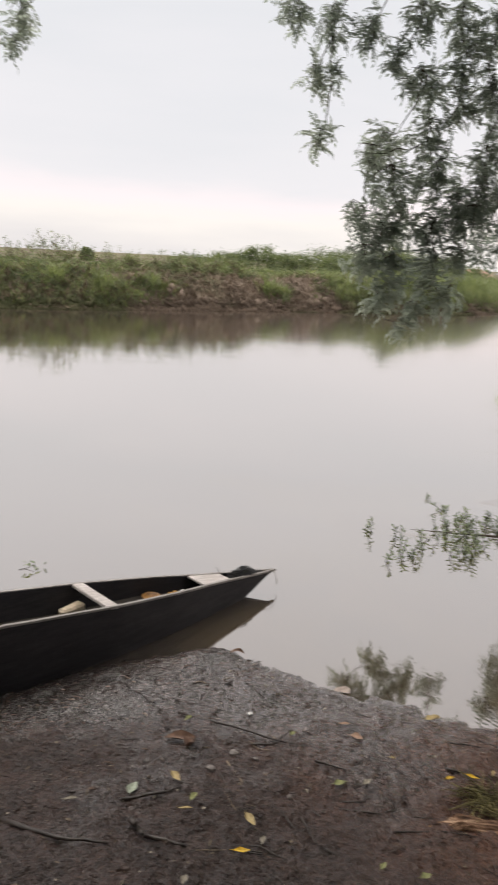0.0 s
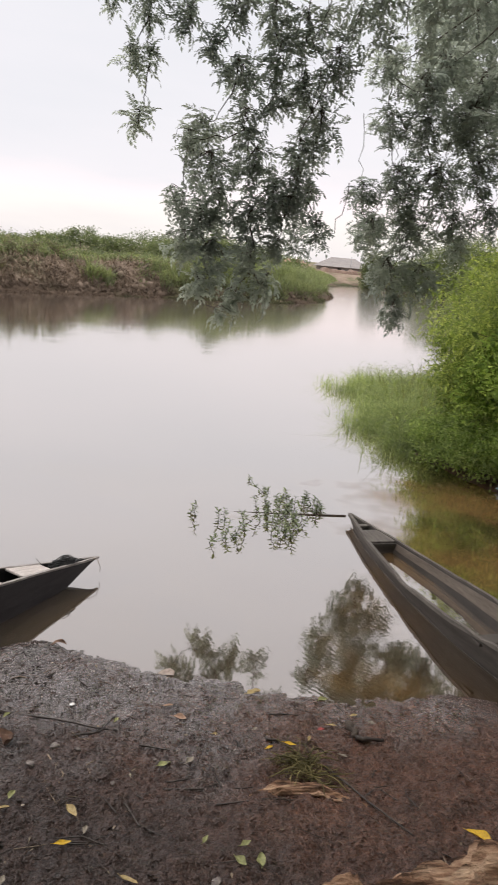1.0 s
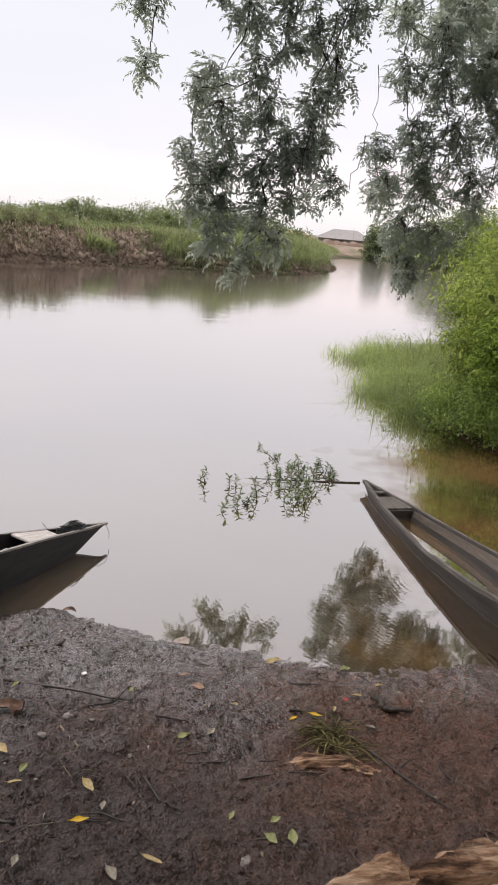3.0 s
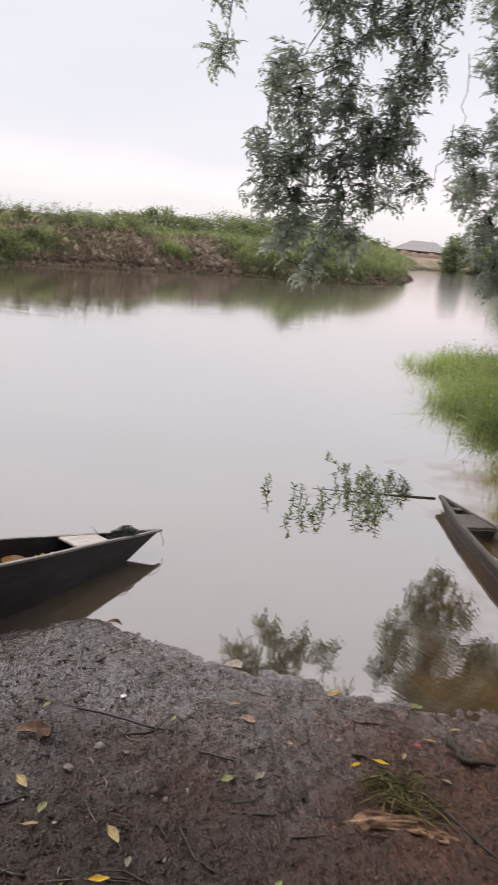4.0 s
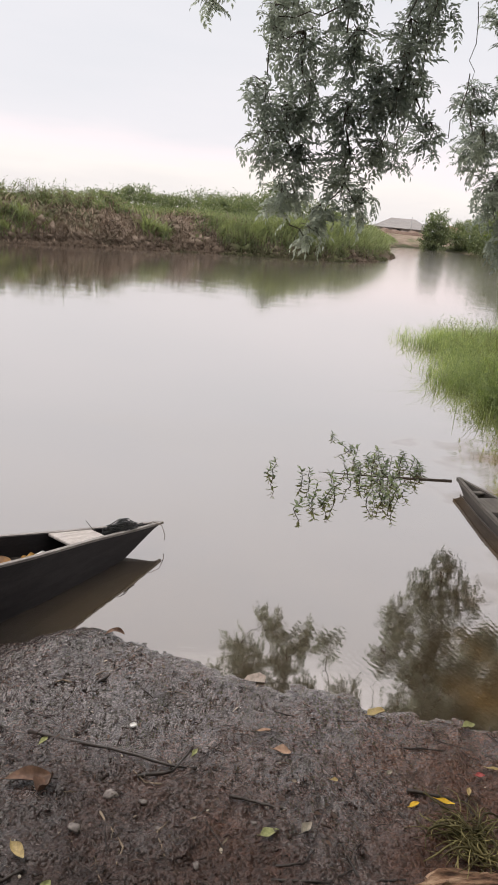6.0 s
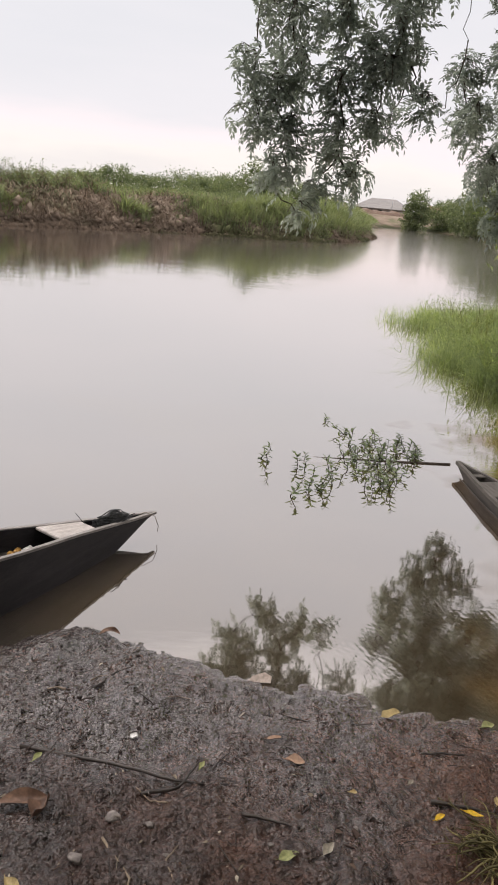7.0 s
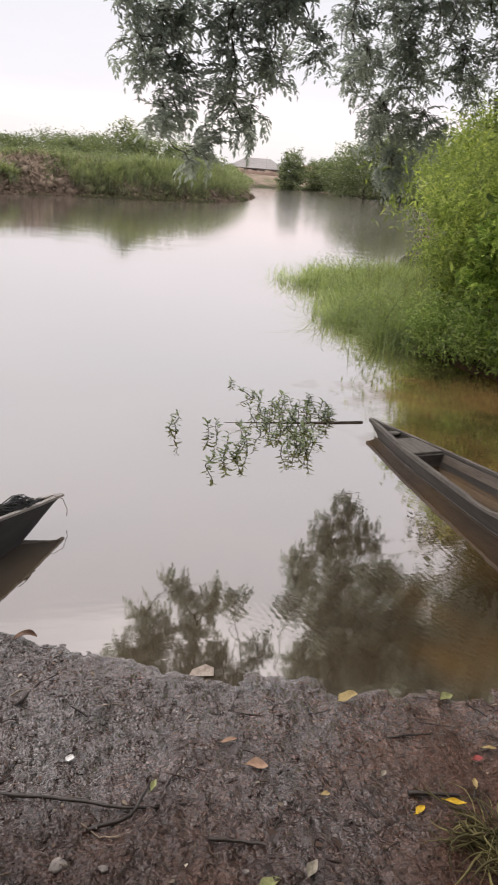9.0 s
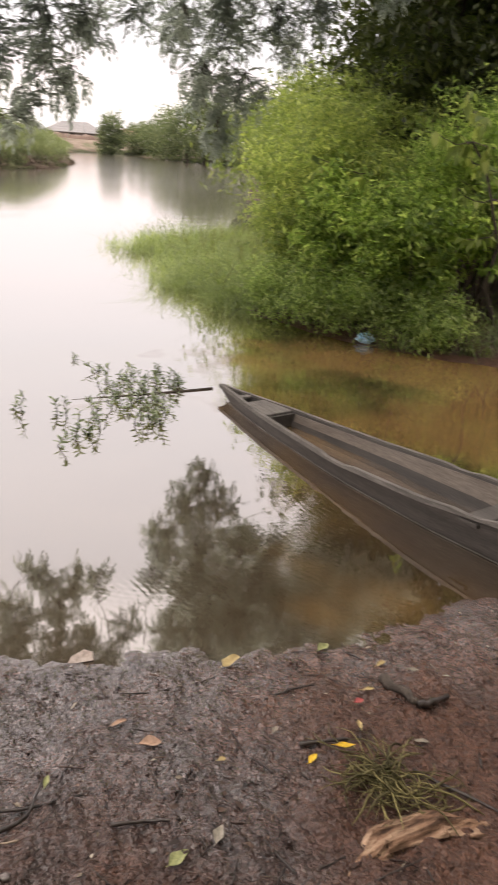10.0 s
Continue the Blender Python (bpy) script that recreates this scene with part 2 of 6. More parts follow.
def make_root_wood():
    """Bare weathered wood: pale ridges, dark fissures along the grain, brown stains."""
    m, n, l, b = material("root_wood")
    cracks = add_noise(n, l, 7.0, 6, (0.55, 3.2, 3.2), rough=0.62)
    grain = add_noise(n, l, 26.0, 4, (0.5, 4.0, 4.0))
    stain = add_ramp(n, l, add_noise(n, l, 3.0, 4), [(0.35, (0.78, 0.70, 0.64)), (0.65, (1.08, 1.06, 1.04))])
    col = add_ramp(n, l, cracks, [(0.38, (0.085, 0.048, 0.030)), (0.46, (0.33, 0.20, 0.130)), (0.55, (0.56, 0.395, 0.275)), (0.72, (0.68, 0.52, 0.385))])
    col = add_mix(n, l, 1.0, col, stain, "MULTIPLY")
    col = add_mix(n, l, 1.0, col, add_ramp(n, l, grain, [(0.3, (0.7, 0.68, 0.66)), (0.7, (1.15, 1.15, 1.15))]), "MULTIPLY")
    l.new(col, b.inputs["Base Color"])
    b.inputs["Roughness"].default_value = 0.8
    b.inputs["Specular IOR Level"].default_value = 0.3
    add_bump(n, l, b, add_mix(n, l, 0.25, cracks, grain), 1.0, 0.045)
    return m


MUD, SOIL, WATER = make_mud(), make_bank_soil(), make_water()
# greyer and paler than the leaf itself: lens veil put into its colour
NEEM_LEAF = leafy("neem_leaf", (0.172, 0.189, 0.170), (0.187, 0.206, 0.182), (0.207, 0.226, 0.194), 0.7, 0.62, 0.06, (2.35, 2.4, 2.35))
DARK_LEAF = leafy("dark_leaf", (0.03, 0.042, 0.014), (0.06, 0.075, 0.024), (0.10, 0.115, 0.04), 0.5, 0.35)
BUSH_LEAF = leafy("bush_leaf", (0.10, 0.15, 0.042), (0.21, 0.29, 0.085), (0.38, 0.44, 0.16), 0.5, 0.65, 0.4, (2.0, 2.05, 1.4))
WEED_LEAF = leafy("weed_leaf", (0.13, 0.18, 0.065), (0.24, 0.30, 0.12), (0.38, 0.43, 0.20), 0.5, 0.6, 0.4, (1.9, 2.0, 1.3))
SUNNY_LEAF = leafy("sunny_leaf", (0.105, 0.150, 0.040), (0.215, 0.265, 0.082), (0.36, 0.39, 0.14), 0.5, 0.6, 0.4, (1.8, 1.85, 1.3))
WILLOW_LEAF = leafy("pale_leaf", (0.12, 0.16, 0.04), (0.22, 0.28, 0.07), (0.33, 0.37, 0.11), 0.5, 0.4)
WEATHERED = simple("weathered_rim", (0.095, 0.084, 0.074), (0.19, 0.17, 0.15), 6, 0.85, 0.5, 0.003, (0.6, 5, 5), 40)
REED_LEAF = leafy("reed_blade", (0.18, 0.222, 0.11), (0.285, 0.345, 0.175), (0.43, 0.47, 0.26), 0.5, 0.5)
SEDGE_LEAF = leafy("sedge_blade", (0.12, 0.13, 0.05), (0.19, 0.20, 0.085), (0.30, 0.30, 0.14), 0.6, 0.35)
# far greens: distance haze is put into the colour, paler and greyer
HAZY_LEAF = leafy("hazy_leaf", (0.118, 0.142, 0.094), (0.168, 0.195, 0.128), (0.222, 0.25, 0.168), 0.7, 0.4, 0.1)
HAZY_GRASS = leafy("hazy_grass", (0.155, 0.178, 0.112), (0.215, 0.242, 0.156), (0.285, 0.31, 0.21), 0.8, 0.4, 0.1)
DRY_STEM = leafy("dry_stem", (0.14, 0.107, 0.082), (0.21, 0.162, 0.128), (0.30, 0.24, 0.19), 0.9, 0.0, 0.1)
FLOAT_LEAF = leafy("drifting_leaf", (0.13, 0.155, 0.11), (0.20, 0.24, 0.165), (0.29, 0.33, 0.235), 0.4, 0.4)
BARK = simple("bark", (0.045, 0.034, 0.026), (0.11, 0.085, 0.065), 14, 0.9, 0.8, 0.02, (1, 1, 0.3))
ROOT_WOOD = make_root_wood()
BLACK_HULL = simple("black_hull", (0.014, 0.012, 0.015), (0.032, 0.027, 0.031), 5, 0.7, 0.35, 0.004, (1, 1, 6), 40)
HULL_INSIDE = simple("hull_inside", (0.024, 0.020, 0.017), (0.058, 0.047, 0.039), 6, 0.8, 0.5, 0.004, (0.4, 4, 4), 40)
PALE_PLANK = simple("pale_plank", (0.40, 0.355, 0.33), (0.60, 0.55, 0.52), 7, 0.75, 0.4, 0.003, (0.4, 6, 4), 50)
RIM = simple("worn_rim", (0.20, 0.18, 0.17), (0.36, 0.33, 0.31), 9, 0.7, 0.4, 0.002, (0.5, 5, 5), 60)
GREY_WOOD = simple("grey_wood", (0.046, 0.039, 0.034), (0.10, 0.086, 0.075), 3, 0.75, 0.5, 0.003, (0.5, 5, 5), 30)
# brown lining wood, lightened for the light on the canoe's inside
LIT_BROWN_PLANK = simple("lit_brown_plank", (0.135, 0.108, 0.086), (0.22, 0.182, 0.15), 4, 0.75, 0.5, 0.003, (0.5, 5, 5), 30)
GREY_DARK = simple("grey_wood_dark", (0.03, 0.025, 0.021), (0.07, 0.058, 0.048), 5, 0.6, 0.6, 0.004, (0.35, 6, 6), 38)


# ---- mesh helpers ----
def mesh_object(name, verts, faces, mat, parent=None, smooth=False):
    me = bpy.data.meshes.new(name)
    me.from_pydata([tuple(v) for v in verts], [], [tuple(f) for f in faces])
    me.materials.append(mat)
    if smooth:
        me.polygons.foreach_set("use_smooth", [True] * len(me.polygons))
    me.update()
    ob = new(name, me)
    if parent:
        ob.parent = parent
    return ob


def part(name, bm, mat, parent=None, label="", smooth=False):
    me = bpy.data.meshes.new(name)
    bm.to_mesh(me)
    bm.free()
    me.materials.append(mat)
    if smooth:
        me.polygons.foreach_set("use_smooth", [True] * len(me.polygons))
    ob = new(name, me)
    if parent:
        ob.parent = parent
    return tagged(ob, label) if label else ob


def empty(name, m, label, category, group="", kind=""):
    ob = new(name)
    ob.empty_display_size = 0.1
    ob.matrix_world = m
    return tagged(ob, label, category, group, kind)


def turns(yaw, pitch, roll):
    """Rotation matrices, one a row: roll about x, then pitch about y, then yaw about z."""
    cy, sy, cp, sp, cr, sr = np.cos(yaw), np.sin(yaw), np.cos(pitch), np.sin(pitch), np.cos(roll), np.sin(roll)
    r = np.empty((len(yaw), 3, 3))
    r[:, 0, 0], r[:, 0, 1], r[:, 0, 2] = cy * cp, cy * sp * sr - sy * cr, cy * sp * cr + sy * sr
    r[:, 1, 0], r[:, 1, 1], r[:, 1, 2] = sy * cp, sy * sp * sr + cy * cr, sy * sp * cr - cy * sr
    r[:, 2, 0], r[:, 2, 1], r[:, 2, 2] = -sp, cp * sr, cp * cr
    return r


def scatter(name, templates, where, rot, size, mat, parent=None):
    """One mesh of many small pieces: template (verts, faces) number i mod len, turned, sized and set at each place."""
    allv, tris, base = [], [], 0
    size = np.asarray(size, float)
    if size.ndim == 1:
        size = np.repeat(size[:, None], 3, 1)
    for k, (tv, tf) in enumerate(templates):
        pick = np.arange(k, len(where), len(templates))
        if not len(pick):
            continue
        v = np.einsum("nij,nvj->nvi", rot[pick], tv[None] * size[pick][:, None, :]) + where[pick][:, None, :]
        f = tf[None] + (np.arange(len(pick)) * len(tv))[:, None, None] + base
        allv.append(v.reshape(-1, 3))
        tris.append(f.reshape(-1, 3))
        base += len(pick) * len(tv)
    v, f = np.concatenate(allv), np.concatenate(tris)
    me = bpy.data.meshes.new(name)
    me.vertices.add(len(v))
    me.vertices.foreach_set("co", v.astype(np.float32).ravel())
    me.loops.add(len(f) * 3)
    me.loops.foreach_set("vertex_index", f.astype(np.int32).ravel())
    me.polygons.add(len(f))
    me.polygons.foreach_set("loop_start", np.arange(0, len(f) * 3, 3, dtype=np.int32))
    me.update(calc_edges=True)
    me.validate()
    me.materials.append(mat)
    ob = new(name, me)
    if parent:
        ob.parent = parent
    return ob


def leaflet(length, width, curl=0.15, sickle=0.0):
    """A lance-shaped leaf along x, folded at its midrib: verts and triangles."""
    xs = np.array([0.0, 0.35, 0.7, 1.0]) * length
    droop = -curl * length * np.array([0.0, 0.12, 0.5, 1.0])
    bend = sickle * length * np.array([0.0, 0.1, 0.45, 1.0])
    half = width * np.array([0.0, 0.5, 0.36, 0.0])
    v = [(xs[0], 0, 0)]
    for i in (1, 2):
        v += [(xs[i], bend[i] + half[i], droop[i] + half[i] * 0.3), (xs[i], bend[i], droop[i]), (xs[i], bend[i] - half[i], droop[i] + half[i] * 0.3)]
    v.append((xs[3], bend[3], droop[3]))
    f = [(0, 2, 1), (0, 3, 2), (1, 2, 5), (1, 5, 4), (2, 3, 6), (2, 6, 5), (4, 5, 7), (5, 6, 7)]
    return np.array(v, float), np.array(f)


def sliver(length, width, sickle=0.0):
    """A leaflet of four triangles, bent to one side."""
    v = [(0, 0, 0), (0.45 * length, 0.12 * sickle * length + width / 2, 0.1 * width), (0.5 * length, 0.2 * sickle * length, -0.12 * width), (0.45 * length, 0.12 * sickle * length - width / 2, 0.1 * width), (length, sickle * length, -0.12 * length)]
    return np.array(v, float), np.array([(0, 2, 1), (0, 3, 2), (1, 2, 4), (2, 3, 4)])


def joined(pieces):
    vs, fs, base = [], [], 0
    for v, f in pieces:
        vs.append(v)
        fs.append(f + base)
        base += len(v)
    return np.concatenate(vs), np.concatenate(fs)


def moved(piece, yaw=0.0, pitch=0.0, roll=0.0, at=(0, 0, 0)):
    r = turns(np.array([yaw]), np.array([pitch]), np.array([roll]))[0]
    return piece[0] @ r.T + np.array(at), piece[1]


def pinnate(rng, pairs=6, length=0.18, leaf=0.053, width=0.0240):
    """A feather-shaped compound leaf along x that arches over, with paired sickle-shaped leaflets hanging from it."""
    pieces = []
    for i in range(pairs + 1):
        u = (i + 1.2) / (pairs + 1.2)
        x, z = u * length * (1 - 0.08 * u), -0.26 * length * u * u
        if i == pairs:
            pieces.append(moved(sliver(leaf, width), rng.normal(0, 0.2), 0.75, 0, (x, 0, z)))
            continue
        size = leaf * (0.72 + 0.42 * math.sin(math.pi * u)) * rng.uniform(0.85, 1.15)
        for side in (-1, 1):
            pieces.append(moved(sliver(size, width, -0.22 * side), side * rng.uniform(0.8, 1.25), 0.15 + 0.3 * u + rng.normal(0, 0.2), rng.normal(0, 0.35), (x, 0, z)))
    stalk = np.array([(0, -0.0018, 0), (0, 0.0018, 0), (length * 0.5, 0.0014, -0.08 * length), (length * 0.5, -0.0014, -0.08 * length), (length * 0.92, 0, -0.26 * length)])
    pieces.append((stalk, np.array([(0, 1, 2), (0, 2, 3), (3, 2, 4)])))
    return joined(pieces)


def tube(points, radii, sides=7):
    """Verts and faces of a tapered round branch through the points."""
    pts = [Vector(p) for p in points]
    v, f = [], []
    for i, p in enumerate(pts):
        d = (pts[min(i + 1, len(pts) - 1)] - pts[max(i - 1, 0)]).normalized()
        a = d.orthogonal().normalized()
        b = d.cross(a)
        for k in range(sides):
            w = 2 * math.pi * k / sides
            v.append(p + (a * math.cos(w) + b * math.sin(w)) * radii[i])
    for i in range(len(pts) - 1):
        for k in range(sides):
            k2 = (k + 1) % sides
            f.append((i * sides + k, i * sides + k2, (i + 1) * sides + k2, (i + 1) * sides + k))
    f.append(tuple(range(sides))[::-1])
    f.append(tuple(range((len(pts) - 1) * sides, len(pts) * sides)))
    return v, f


def tubes(name, lines, mat, parent=None, sides=6):
    v, f = [], []
    for points, radii in lines:
        tv, tf = tube(points, radii, sides)
        f += [tuple(i + len(v) for i in q) for q in tf]
        v += tv
    return mesh_object(name, v, f, mat, parent, True)


def wander(rng, a, b, steps, sag=0.0, jitter=0.05):
    a, b = np.array(a, float), np.array(b, float)
    out = []
    for i in range(steps + 1):
        u = i / steps
        p = a * (1 - u) + b * u
        p = p + np.array([0, 0, -sag * 4 * u * (1 - u)])
        if 0 < i < steps:
            p = p + rng.normal(0, jitter, 3)
        out.append(tuple(p))
    return out


def value_noise(x, y, cell, seed):
    """Smooth random heights from -1 to 1."""
    table = np.random.RandomState(seed).uniform(-1, 1, (257, 257))
    u, v = x / cell, y / cell
    iu, iv = np.floor(u).astype(int), np.floor(v).astype(int)
    fu, fv = u - iu, v - iv
    fu, fv = fu * fu * (3 - 2 * fu), fv * fv * (3 - 2 * fv)
    g = lambda a, b: table[(iu + a) % 257, (iv + b) % 257]
    return (g(0, 0) * (1 - fu) + g(1, 0) * fu) * (1 - fv) + (g(0, 1) * (1 - fu) + g(1, 1) * fu) * fv


# ---- the river's two shores, and the ground ----
NEAR_SHORE = np.array([(-400, -60), (-60, -12), (-14, -1.2), (-5, 1.7), (-2.4, 2.75), (-1.2, 3.32), (-0.65, 3.66), (-0.28, 3.86), (0.12, 3.70), (0.34, 3.53), (0.8, 3.44), (1.25, 3.31), (1.65, 3.25),
                       (2.25, 3.33), (2.9, 3.2), (3.6, 3.5), (4.7, 4.7), (5.6, 5.7), (4.6, 6.75), (4.05, 7.6), (3.75, 8.7), (3.95, 10.5), (4.8, 13.5), (6.6, 16), (12, 26), (21, 44), (29.5, 63), (27.5, 74), (26, 84.5)], float)
FAR_SHORE = np.array([(-400, -10), (-70, 9), (-28, 21.5), (-12.5, 28.6), (-9.6, 30.2), (-6.6, 32.6), (-3.2, 35.1), (0.7, 37.8), (6.3, 40.4), (9.4, 44.5), (12.2, 52.3), (13.4, 58.8), (15, 70), (21.2, 86.6)], float)


def line_distance(x, y, line):
    best = np.full(x.shape, 1e9)
    for (ax, ay), (bx, by) in zip(line[:-1], line[1:]):
        dx, dy = bx - ax, by - ay
        u = np.clip(((x - ax) * dx + (y - ay) * dy) / (dx * dx + dy * dy), 0, 1)
        best = np.minimum(best, np.hypot(x - ax - u * dx, y - ay - u * dy))
    return best


def in_river(x, y):
    ring = np.concatenate([NEAR_SHORE, FAR_SHORE[::-1]])
    inside = np.zeros(x.shape, bool)
    for (ax, ay), (bx, by) in zip(ring, np.roll(ring, -1, 0)):
        if ay == by:
            continue
        inside ^= ((ay > y) != (by > y)) & (x < (bx - ax) * (y - ay) / (by - ay) + ax)
    return inside


def ground_height(x, y, fine=True):
    x, y = np.asarray(x, float), np.asarray(y, float)
    dn, df, wet = line_distance(x, y, NEAR_SHORE), line_distance(x, y, FAR_SHORE), in_river(x, y)
    edge = 0.04 * value_noise(x, y, 0.33, 3) + 0.025 * value_noise(x, y, 0.12, 4) + 0.02 * value_noise(x, y, 0.045, 6)
    dn2 = np.where(wet, -dn, dn) + edge * np.exp(-dn / 1.5)
    near = np.where(dn2 > 0, 0.168 * np.minimum(dn2, 5.0) + 0.03 * np.clip(dn2 - 5.0, 0, 20), 0.2 * dn2)
    rough = 0.6 + 0.4 * value_noise(x, y, 3.1, 9)
    rise = np.clip(df / (1.9 + 0.5 * value_noise(x, y, 2.3, 5)), 0, 1)
    far = 1.42 * rise ** 0.6 + 0.22 * rough * np.clip(df / 5, 0, 1) + 0.12 * value_noise(x, y, 1.1, 7) * np.clip(df, 0, 1)
    far = np.where(y > 62, far * 0.8, far)
    z = np.where(wet, np.maximum(-0.2 * np.minimum(dn, df), -1.4), np.where(df < dn, far, near))
    z = np.where(wet & (dn < 0.3), np.minimum(near, 0.02), z)
    if fine:
        close = np.clip(1 - np.maximum(np.abs(x - 0.22) - 1.75, np.abs(y - 2.6) - 1.35) / 0.5, 0, 1) * (dn < df)
        bumps = 0.018 * value_noise(x, y, 0.27, 11) + 0.012 * value_noise(x, y, 0.085, 12) + 0.016 * np.abs(value_noise(x, y, 0.055, 13)) + 0.0125 * np.abs(value_noise(x, y + 0.3 * x, 0.031, 14)) + 0.005 * value_noise(x, y, 0.016, 15)
        z = z + 0.03 * value_noise(x, y, 0.6, 10) * (dn < df) * np.clip(dn, 0, 1) * (1 - close) + bumps * close * np.clip(dn2 * 4 + 0.5, 0.1, 1)
    return z


def lines_of(fine_from, fine_to, step, outward_to, growth=1.12, cap=3.0):
    mid = list(np.arange(fine_from, fine_to, step))
    up, s, p = [], step, mid[-1]
    while p < outward_to:
        s = min(s * growth, max(cap, abs(p) * 0.12))
        p += s
        up.append(p)
    down, s, p = [], step, mid[0]
    while p > -outward_to:
        s = min(s * growth, max(cap, abs(p) * 0.12))
        p -= s
        down.append(p)
    return np.array(down[::-1] + mid + up)


def build_ground():
    xs = lines_of(-1.5, 1.95, 0.0082, 2500, 1.1, 1.1)
    ys = lines_of(1.3, 3.9, 0.0082, 2500, 1.1, 0.9)
    # closer lines across the far bank
    xs = np.unique(np.concatenate([xs, np.arange(-16, 9, 0.4)]).round(4))
    ys = np.unique(np.concatenate([ys, np.arange(27, 47, 0.34)]).round(4))
    gx, gy = np.meshgrid(xs, ys)
    z = ground_height(gx.ravel(), gy.ravel())
    v = np.stack([gx.ravel(), gy.ravel(), z], 1)
    nx, ny = len(xs), len(ys)
    i = (np.arange(ny - 1)[:, None] * nx + np.arange(nx - 1)[None]).ravel()
    quads = np.stack([i, i + 1, i + nx + 1, i + nx], 1)
    me = bpy.data.meshes.new("ground")
    me.vertices.add(len(v))
    me.vertices.foreach_set("co", v.astype(np.float32).ravel())
    me.loops.add(len(quads) * 4)
    me.loops.foreach_set("vertex_index", quads.astype(np.int32).ravel())
    me.polygons.add(len(quads))
    me.polygons.foreach_set("loop_start", np.arange(0, len(quads) * 4, 4, dtype=np.int32))
    me.materials.append(MUD)
    me.materials.append(SOIL)
    cx, cy = v[quads[:, 0], 0], v[quads[:, 0], 1]
    far = (line_distance(cx, cy, FAR_SHORE) < line_distance(cx, cy, NEAR_SHORE)) | (np.hypot(cx, cy) > 14)
    me.polygons.foreach_set("material_index", far.astype(np.int32))
    me.polygons.foreach_set("use_smooth", np.ones(len(quads), bool))
    me.update(calc_edges=True)
    return tagged(new("ground", me), "dark wet mud shore and grown-over river banks", "ground", kind="structure")


build_ground()
water = mesh_object("water", [(-2500, -2500, 0), (2500, -2500, 0), (2500, 2500, 0), (-2500, 2500, 0)], [(0, 1, 2, 3)], WATER)
tagged(water, "calm muddy brown river mirroring the pale sky", "river", kind="structure")


# ---- canoes ----
def lerp_at(s, stops):
    return float(np.interp(s, [a for a, _ in stops], [b for _, b in stops]))


def hull_mesh(name, length, half, sheer, bottom, rake, narrow, wall, mat, parent, stations=36):
    """A slender open canoe shell with thickness; x runs from the bow to the stern."""
    v, f = [], []
    rows = 5
    for i in range(stations + 1):
        s = length * (i / stations) ** 1.25
        w, zt, zb = lerp_at(s, half), lerp_at(s, sheer), lerp_at(s, bottom)
        lead = rake * max(0.0, 1 - s / 0.9)
        ring = []
        for side in (1, -1):
            order = range(rows) if side == 1 else range(rows - 1, -1, -1)
            for k in order:
                u = k / (rows - 1)
                ww = w * (1 - (1 - narrow) * u) + 0.012 * math.sin(math.pi * u) * min(1, w / 0.1)
                ring.append((s + lead * u, side * max(ww, 0.006), zt + (zb - zt) * u))
        inner = []
        for side in (-1, 1):
            order = range(rows) if side == -1 else range(rows - 1, -1, -1)
            for k in order:
                u = k / (rows - 1)
                ww = w * (1 - (1 - narrow) * u) + 0.012 * math.sin(math.pi * u) * min(1, w / 0.1) - wall
                inner.append((s + lead * u + 0.004, side * max(ww, 0.002), zt + (zb + wall * 1.2 - zt) * u))
        v += ring + inner
    n = 4 * rows
    for i in range(stations):
        for k in range(n):
            k2 = (k + 1) % n
            f.append((i * n + k, (i + 1) * n + k, (i + 1) * n + k2, i * n + k2))
    f.append(tuple(range(n)))
    f.append(tuple(range(stations * n, stations * n + n))[::-1])
    return mesh_object(name, v, f, mat, parent)


def rail_mesh(name, length, half, sheer, side, width, height, mat, parent, start=0.0, notch=(), lift=0.0):
    """A flat strip along one gunwale; notch: stretches that have rotted away."""
    v, f = [], []
    n = 48
    for i in range(n + 1):
        s = start + (length - start) * i / n
        w, z = lerp_at(s, half), lerp_at(s, sheer) + lift
        gone = any(a < s < b for a, b in notch)
        h = height * (0.15 if gone else 1.0)
        o = max(w + 0.004, 0.008)
        q = max(o - width, 0.001)
        v += [(s, side * o, z + h), (s, side * q, z + h), (s, side * q, z - 0.002 - height), (s, side * o, z - 0.002 - height)]
    for i in range(n):
        for k in range(4):
            f.append((i * 4 + k, i * 4 + (k + 1) % 4, i * 4 + 4 + (k + 1) % 4, i * 4 + 4 + k))
    f.append((3, 2, 1, 0))
    f.append((n * 4, n * 4 + 1, n * 4 + 2, n * 4 + 3))
    return mesh_object(name, v, f, mat, parent)


def board(name, size, at, mat, parent=None, turn=(0, 0, 0), taper=1.0, bevel=0.004, label=""):
    """A plank with eased edges; taper narrows its far end (+x side)."""
    bm = bmesh.new()
    bmesh.ops.create_cube(bm, size=1.0)
    for q in bm.verts:
        k = taper if q.co.x > 0 else 1.0
        q.co = Vector((q.co.x * size[0], q.co.y * size[1] * k, q.co.z * size[2]))
    bmesh.ops.bevel(bm, geom=bm.edges[:], offset=bevel, segments=1, affect="EDGES")
    bm.transform(pose(*at, *turn))
    return part(name, bm, mat, parent, label)


